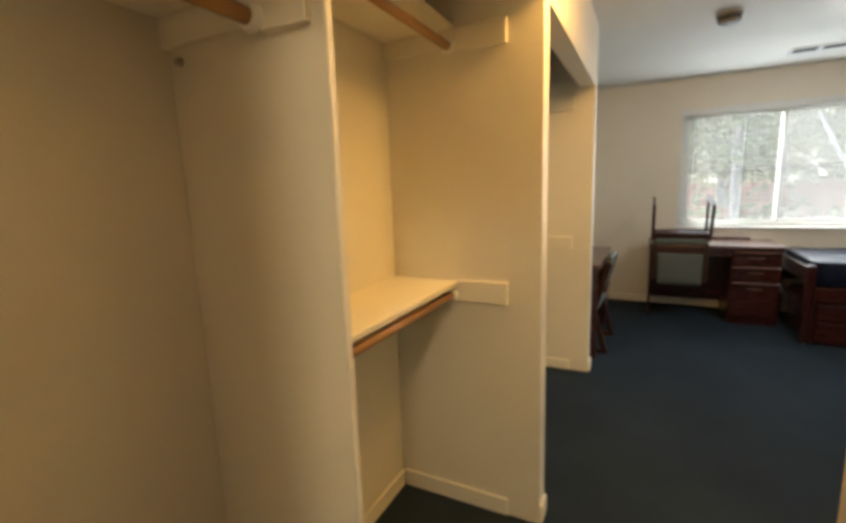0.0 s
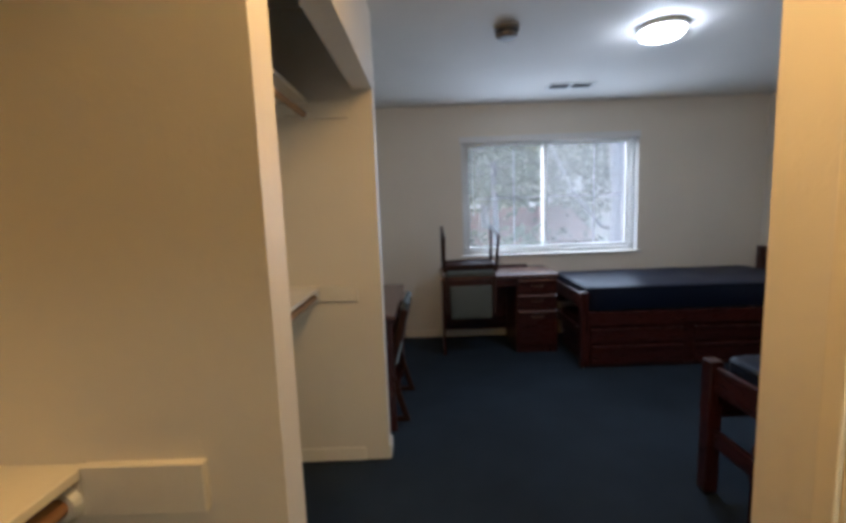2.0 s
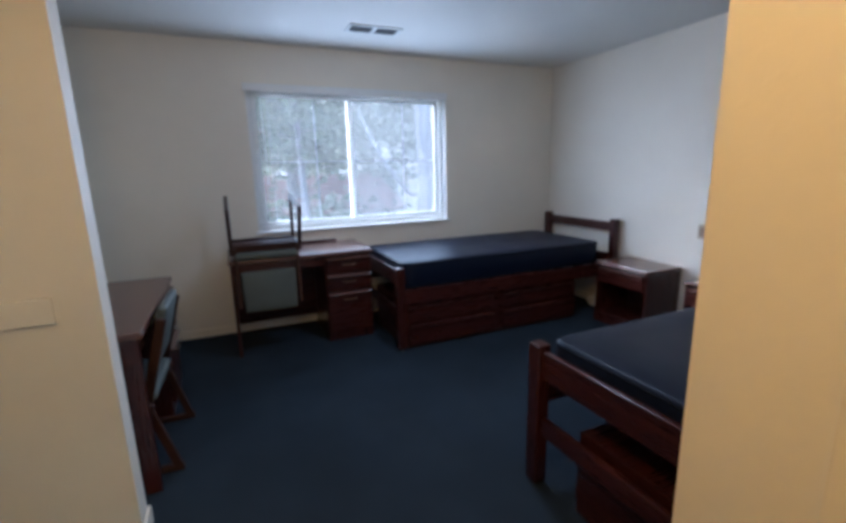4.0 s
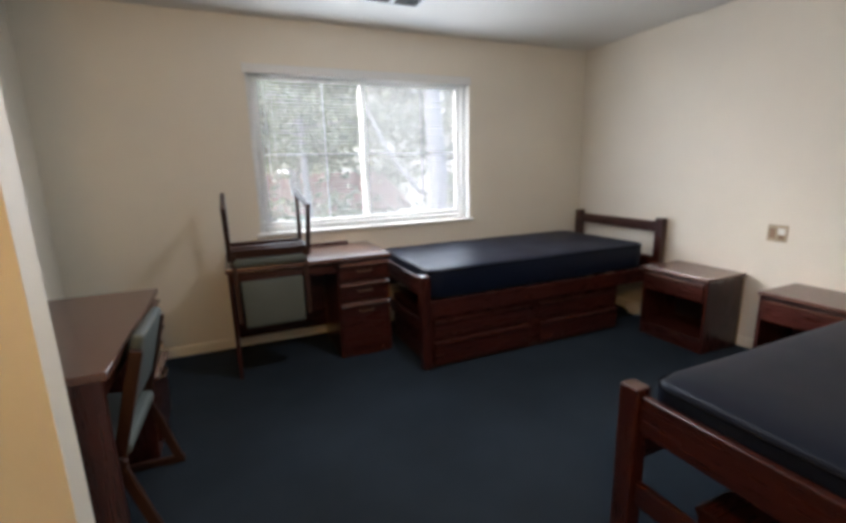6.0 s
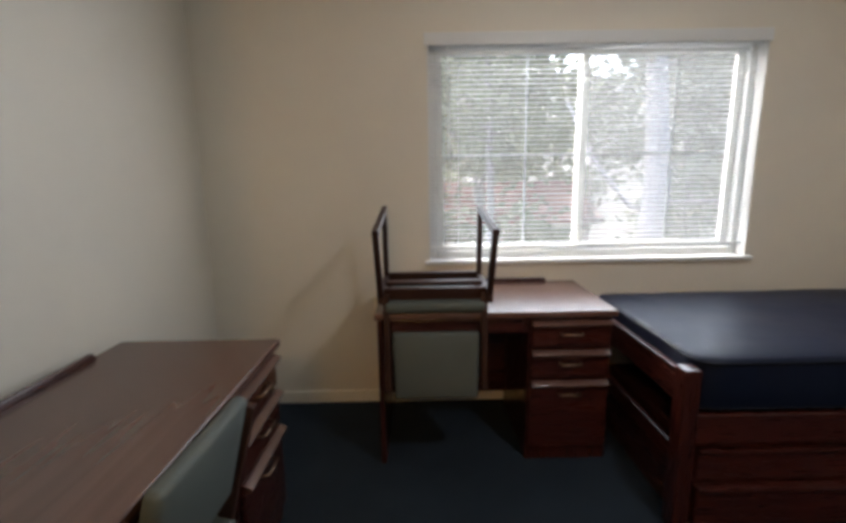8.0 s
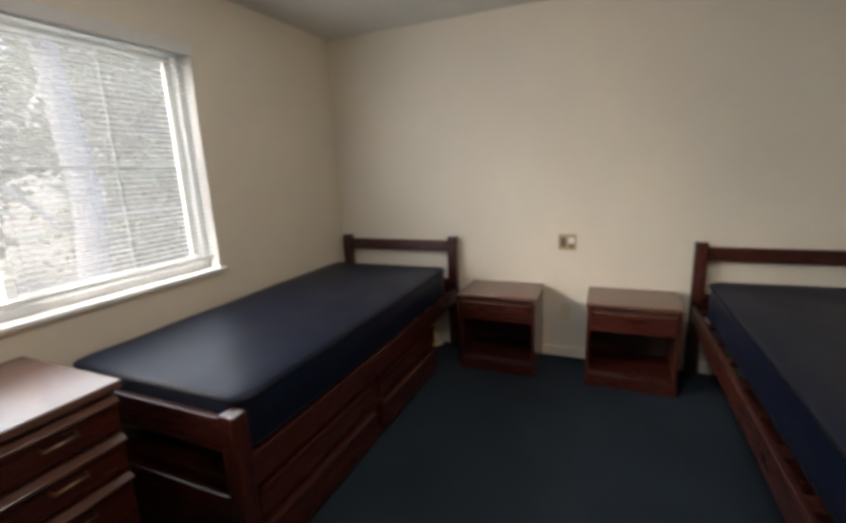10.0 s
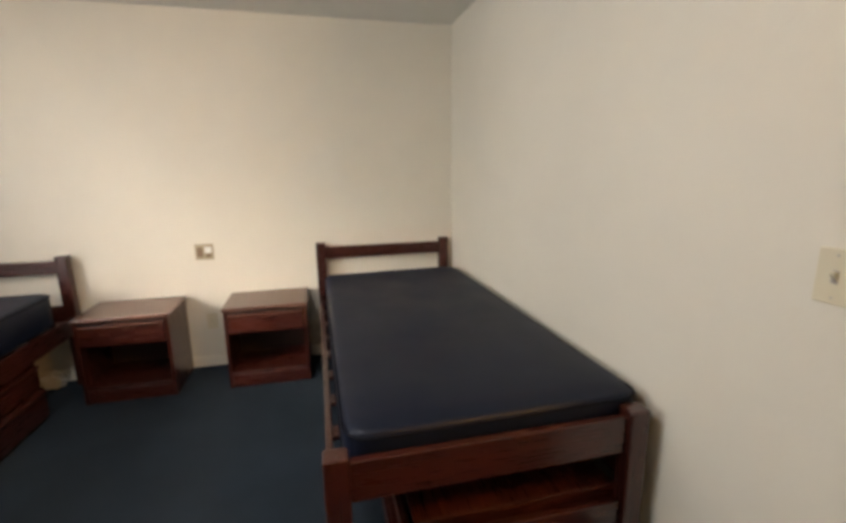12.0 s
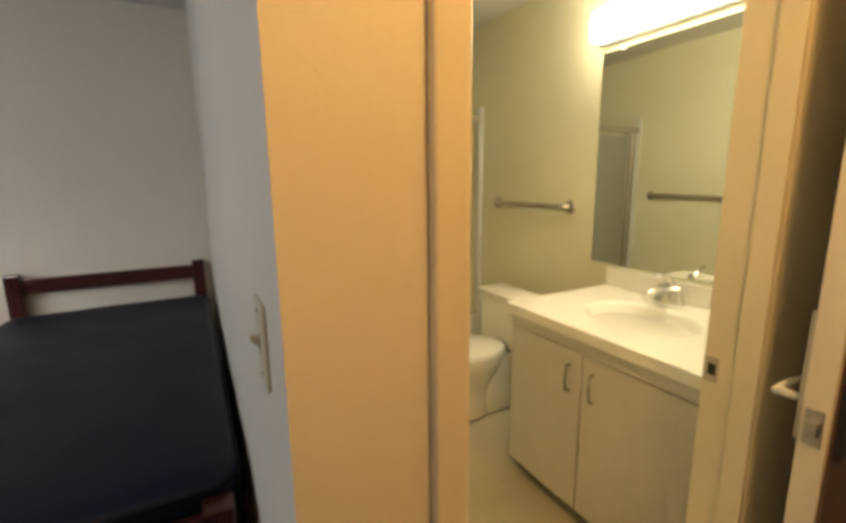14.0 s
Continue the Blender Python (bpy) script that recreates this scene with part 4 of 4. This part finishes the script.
def grab_bar(x0, x1, y, z, d, label):
    t = thing("grab_bar", label, "grab bar", group="grab bars")
    part("bar", tube([(x0, y + 0.004 * d, z), (x0 + 0.004, y + 0.035 * d, z), (x0 + 0.03, y + 0.05 * d, z), (x1 - 0.03, y + 0.05 * d, z), (x1 - 0.004, y + 0.035 * d, z), (x1, y + 0.004 * d, z)], 0.016, 14), STEEL, t, "", True)
    for x in (x0, x1):
        part("flange", tube([(x, y + 0.001 * d, z), (x, y + 0.010 * d, z), (x, y + 0.013 * d, z)], [0.038, 0.038, 0.022], 20), STEEL, t, "round steel flange", True)


grab_bar(2.37, 3.03, 0.05, 1.235, 1, "brushed steel grab bar on the wall above the toilet")
grab_bar(2.42, 3.08, 1.77, 1.235, -1, "brushed steel grab bar on the bathroom side wall")

toi = thing("toilet", "white porcelain toilet with a closed lid", "toilet", pose(2.60, 0.15, 0.0015))
part("tank", box(-0.225, 0.225, 0.012, 0.195, 0.37, 0.675, 0.025, 4), PORCELAIN, toi, "", True)
part("tank_lid", box(-0.238, 0.238, 0.004, 0.208, 0.676, 0.712, 0.012, 3), PORCELAIN, toi, "", True)
part("flush_lever", tube([(-0.16, 0.195, 0.62), (-0.16, 0.215, 0.62), (-0.10, 0.218, 0.615)], 0.007, 8), CHROME, toi, "chrome flush lever")
bowl = lathe([(0.10, 0.0), (0.115, 0.02), (0.098, 0.10), (0.115, 0.20), (0.165, 0.32), (0.185, 0.385), (0.180, 0.395), (0.05, 0.395)], (0, 0.44, 0), 36, 1.0, 1.32)
box(-0.10, 0.10, 0.06, 0.36, 0.0, 0.36, 0.03, 3, bowl)
part("bowl", bowl, PORCELAIN, toi, "", True)
part("seat", lathe([(0.10, 0.396), (0.186, 0.396), (0.190, 0.406), (0.186, 0.414), (0.10, 0.414)], (0, 0.44, 0), 36, 1.0, 1.30), PORCELAIN, toi, "", True)
part("lid", lathe([(0.01, 0.415), (0.184, 0.415), (0.186, 0.424), (0.17, 0.433), (0.01, 0.436)], (0, 0.44, 0), 36, 1.0, 1.30), PORCELAIN, toi, "", True)

tub = thing("bathtub", "white bathtub with a framed sliding glass enclosure", "bathtub")
BT = 3.22
part("apron", box(BT, BT + 0.05, 0.051, 1.769, 0.002, 0.38, 0.012, 3), PORCELAIN, tub)
basin = box(BT + 0.05, XR - 0.001, 0.051, 1.769, 0.002, 0.36)
part("rim", basin, PORCELAIN, tub)
part("enclosure_frame", box(BT + 0.005, BT + 0.045, 0.051, 0.085, 0.381, 1.90, 0.003, 1), FRAME_WHITE, tub)
part("enclosure_frame", box(BT + 0.005, BT + 0.045, 1.735, 1.769, 0.381, 1.90, 0.003, 1), FRAME_WHITE, tub)
part("top_track", box(BT + 0.003, BT + 0.047, 0.085, 1.735, 1.78, 1.83, 0.003, 1), STEEL, tub)
part("bottom_track", box(BT + 0.003, BT + 0.047, 0.085, 1.735, 0.381, 0.405, 0.003, 1), STEEL, tub)
for y0, y1, x in ((0.80, 1.64, BT + 0.015), (0.89, 1.73, BT + 0.033)):
    g = part("door_panel", box(x - 0.003, x + 0.003, y0 + 0.025, y1 - 0.025, 0.43, 1.755), FROSTED, tub)
    for a0, a1 in ((y0, y0 + 0.025), (y1 - 0.025, y1)):
        part("panel_stile", box(x - 0.009, x + 0.009, a0, a1, 0.406, 1.779, 0.002, 1), STEEL, g)

# ---- outside the window ----
def ground_z(x, y):
    """A gentle slope, with a wooded hill behind it."""
    return -3.0 + max(0, y - 12) * 0.045 + max(0, y - 30) * 0.22


gb = bmesh.new()
G = 44
grid = []
for i in range(G + 1):
    line = []
    for j in range(G + 1):
        x, y = -110 + 225 * i / G, YW + 0.17 + 210 * (j / G) ** 1.6
        z = ground_z(x, y) + 0.25 * noise.noise(Vector((x * 0.09, y * 0.09, 0))) * min(1, max(0, y - 7) / 5)
        line.append(gb.verts.new((x, y, z)))
    grid.append(line)
for i in range(G):
    for j in range(G):
        gb.faces.new((grid[i][j], grid[i + 1][j], grid[i + 1][j + 1], grid[i][j + 1]))
solid("ground", gb, EARTH, "leaf-strewn ground rising away under trees", "ground", smooth=True)


def make_tree(x, y, z, h, r, leaves, seed, material, label, lean=0.0, bare=0.45, spread=0.32, leaf=0.16):
    rng = random.Random(seed)
    t = thing("tree", label, "tree", pose(x, y, z, 0, 0, rng.uniform(0, 360)))
    pts = [(lean * (k / 8) ** 2 * h * 0.3 + rng.uniform(-1, 1) * r * 0.5, rng.uniform(-1, 1) * r * 0.5, h * k / 8 - 0.3) for k in range(9)]
    part("trunk", tube(pts, [r * (1.25 if k == 0 else 1 - 0.105 * k) for k in range(9)], 10), BARK, t, "", True)
    tips = []
    limbs = bmesh.new()
    for k in range(22):
        f = rng.uniform(bare, 0.98)
        p = Vector(pts[int(f * 8)]).lerp(Vector(pts[min(8, int(f * 8) + 1)]), f * 8 % 1)
        a, out = rng.uniform(0, math.tau), h * spread * (1.15 - 0.6 * f) * rng.uniform(0.6, 1.1)
        d = Vector((math.cos(a), math.sin(a), rng.uniform(-0.1, 0.6)))
        m1, e = p + d * out * 0.5 + Vector((0, 0, out * 0.06)), p + d * out - Vector((0, 0, out * 0.10))
        tube([p, m1, e], [r * 0.28 * (1.2 - f), r * 0.16 * (1.2 - f), r * 0.05], 5, limbs)
        tips += [m1.lerp(e, s) for s in (0.0, 0.35, 0.7, 1.0)]
    part("limb", limbs, BARK, t, "", True)
    verts, faces = [], []
    for k in range(int(leaves * (2.2 if y < 17 else 4.0))):
        c = rng.choice(tips) + Vector((rng.gauss(0, 1), rng.gauss(0, 1), rng.gauss(0, 0.7))) * h * 0.04
        u = Vector((rng.gauss(0, 1), rng.gauss(0, 1), rng.gauss(0, 0.5))).normalized()
        v = u.orthogonal().normalized()
        v = (v + u.cross(v) * rng.uniform(-1, 1)).normalized()
        s = leaf * rng.uniform(0.5, 1.3)
        i = len(verts)
        verts += [c - u * s, c + v * s * 0.5, c + u * s, c - v * s * 0.5]
        faces.append((i, i + 1, i + 2, i + 3))
    me = bpy.data.meshes.new("crown")
    me.from_pydata([tuple(v) for v in verts], [], faces)
    me.materials.append(material)
    cr = new("crown", me)
    cr.parent = t
    tagged(cr, kind="stuff")
    return t


rt = random.Random(5)
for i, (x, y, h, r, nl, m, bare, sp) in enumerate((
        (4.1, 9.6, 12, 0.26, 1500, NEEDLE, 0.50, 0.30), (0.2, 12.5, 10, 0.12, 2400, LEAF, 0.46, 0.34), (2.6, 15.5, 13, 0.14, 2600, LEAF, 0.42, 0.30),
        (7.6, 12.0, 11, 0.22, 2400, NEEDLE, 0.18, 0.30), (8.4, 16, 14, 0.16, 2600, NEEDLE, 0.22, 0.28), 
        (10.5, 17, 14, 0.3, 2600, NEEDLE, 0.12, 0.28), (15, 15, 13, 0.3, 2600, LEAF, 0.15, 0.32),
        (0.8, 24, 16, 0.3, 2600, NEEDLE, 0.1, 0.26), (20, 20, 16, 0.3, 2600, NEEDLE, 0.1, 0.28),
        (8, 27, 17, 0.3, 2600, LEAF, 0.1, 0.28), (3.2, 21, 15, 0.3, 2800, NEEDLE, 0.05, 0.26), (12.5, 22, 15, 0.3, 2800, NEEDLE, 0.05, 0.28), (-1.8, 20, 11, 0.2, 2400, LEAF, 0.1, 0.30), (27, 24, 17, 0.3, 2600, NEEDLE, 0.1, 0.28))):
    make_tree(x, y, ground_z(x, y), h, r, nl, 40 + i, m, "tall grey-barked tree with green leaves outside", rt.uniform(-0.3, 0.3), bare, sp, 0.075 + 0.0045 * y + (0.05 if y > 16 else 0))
# a slanting bare limb beside the trunk
sl = tube([(2.98, 10.3, 2.52), (3.18, 9.9, 1.79), (3.36, 9.8, 1.45), (3.77, 9.65, 0.91), (4.05, 9.62, 0.85)], [0.022, 0.030, 0.036, 0.042, 0.05], 8)
tube([(3.95, 9.6, 0.98), (5.16, 9.5, 0.98), (6.06, 9.3, 1.10)], [0.035, 0.028, 0.015], 6, sl)
solid("leaning_branch", sl, BARK, "pale bare branch leaning against the tree trunk", "branch", "", True)


def make_shrub(x, y, w, h, seed, label):
    """A low rounded bush: bare stems and many small leaves."""
    rng = random.Random(seed)
    t = thing("shrub", label, "shrub", pose(x, y, ground_z(x, y)), "red shrubs")
    st = bmesh.new()
    for k in range(9):
        a, f = rng.uniform(0, math.tau), rng.uniform(0.2, 0.8)
        tube([(0.1 * math.cos(a), 0.1 * math.sin(a), -0.15), (w * 0.3 * f * math.cos(a), w * 0.3 * f * math.sin(a), h * 0.5), (w * 0.5 * f * math.cos(a), w * 0.5 * f * math.sin(a), h * 0.9)], [0.03, 0.02, 0.008], 5, st)
    part("stem", st, BARK, t)
    verts, faces = [], []
    for k in range(1400):
        a, q = rng.uniform(0, math.tau), rng.random() ** 0.4
        b = rng.uniform(0.12, 1.0)
        c = Vector((math.cos(a) * w * 0.5 * q * math.sqrt(1.05 - b * b), math.sin(a) * w * 0.5 * q * math.sqrt(1.05 - b * b), b * h * rng.uniform(0.75, 1.05)))
        u = Vector((rng.gauss(0, 1), rng.gauss(0, 1), rng.gauss(0, 0.6))).normalized()
        v = u.orthogonal().normalized()
        i, z = len(verts), rng.uniform(0.05, 0.10)
        verts += [c - u * z, c + v * z * 0.5, c + u * z, c - v * z * 0.5]
        faces.append((i, i + 1, i + 2, i + 3))
    me = bpy.data.meshes.new("crown")
    me.from_pydata([tuple(v) for v in verts], [], faces)
    me.materials.append(RED_LEAF)
    cr = new("crown", me)
    cr.parent = t
    tagged(cr, kind="stuff")


for i, (x, y, w, h) in enumerate(((0.4, 15.5, 2.4, 1.5), (-1.8, 16.4, 2.2, 1.4), (9.0, 14.0, 2.6, 1.5))):
    make_shrub(x, y, w, h, 70 + i, "low red-leaved garden shrub outside")


def make_house():
    """A low neighbouring house: pale walls, a shingled roof, a garage door and two windows."""
    h = thing("house", "pale beige neighbouring house with a reddish shingle roof", "house")
    x0, x1, y0, y1, zb, zt = -3.0, 7.2, 20.0, 27.0, -3.2, -0.35
    openings = ((2.75, 4.25, -2.75, -0.95), (0.2, 1.1, -1.9, -0.95), (5.2, 6.2, -1.9, -0.95))
    w = box(x0, x1, y0 + 0.16, y1, zb, zt)
    xs = [x0] + sorted(v for o in openings for v in o[:2]) + [x1]
    for a, c in zip(xs, xs[1:]):
        o = [q for q in openings if q[0] == a]
        if o:
            box(a, c, y0, y0 + 0.16, zb, o[0][2], bm=w)
            box(a, c, y0, y0 + 0.16, o[0][3], zt, bm=w)
        else:
            box(a, c, y0, y0 + 0.16, zb, zt, bm=w)
    part("wall", w, HOUSE_WALL, h)
    ridge, ry = 1.25, (y0 + y1) / 2
    part("roof", prism([(y0 - 0.5, zt + 0.02), (y0 - 0.5, zt + 0.14), (ry, ridge), (y1 + 0.5, zt + 0.14), (y1 + 0.5, zt + 0.02)], 0, x0 - 0.4, x1 + 0.4), HOUSE_ROOF, h, "reddish shingle roof")
    door = part("garage_door", box(2.76, 4.24, y0 + 0.08, y0 + 0.12, -2.75, -0.96), HOUSE_DOOR, h, "pinkish panelled garage door")
    for k in range(5):
        part("panel", box(2.80, 4.20, y0 + 0.045, y0 + 0.079, -2.70 + k * 0.35, -2.70 + k * 0.35 + 0.30, 0.01, 1), HOUSE_DOOR, door)
    for a, c, z0, z1 in openings[1:]:
        win = part("window", box(a + 0.01, c - 0.01, y0 + 0.05, y0 + 0.09, z0 + 0.01, z0 + 0.07, 0, 1, box(a + 0.01, c - 0.01, y0 + 0.05, y0 + 0.09, z1 - 0.07, z1 - 0.01, 0, 1, box(a + 0.01, a + 0.07, y0 + 0.05, y0 + 0.09, z0 + 0.07, z1 - 0.07, 0, 1, box(c - 0.07, c - 0.01, y0 + 0.05, y0 + 0.09, z0 + 0.07, z1 - 0.07)))), FRAME_WHITE, h)
        part("pane", box(a + 0.07, c - 0.07, y0 + 0.065, y0 + 0.075, z0 + 0.07, z1 - 0.07), HOUSE_GLASS, win)


make_house()
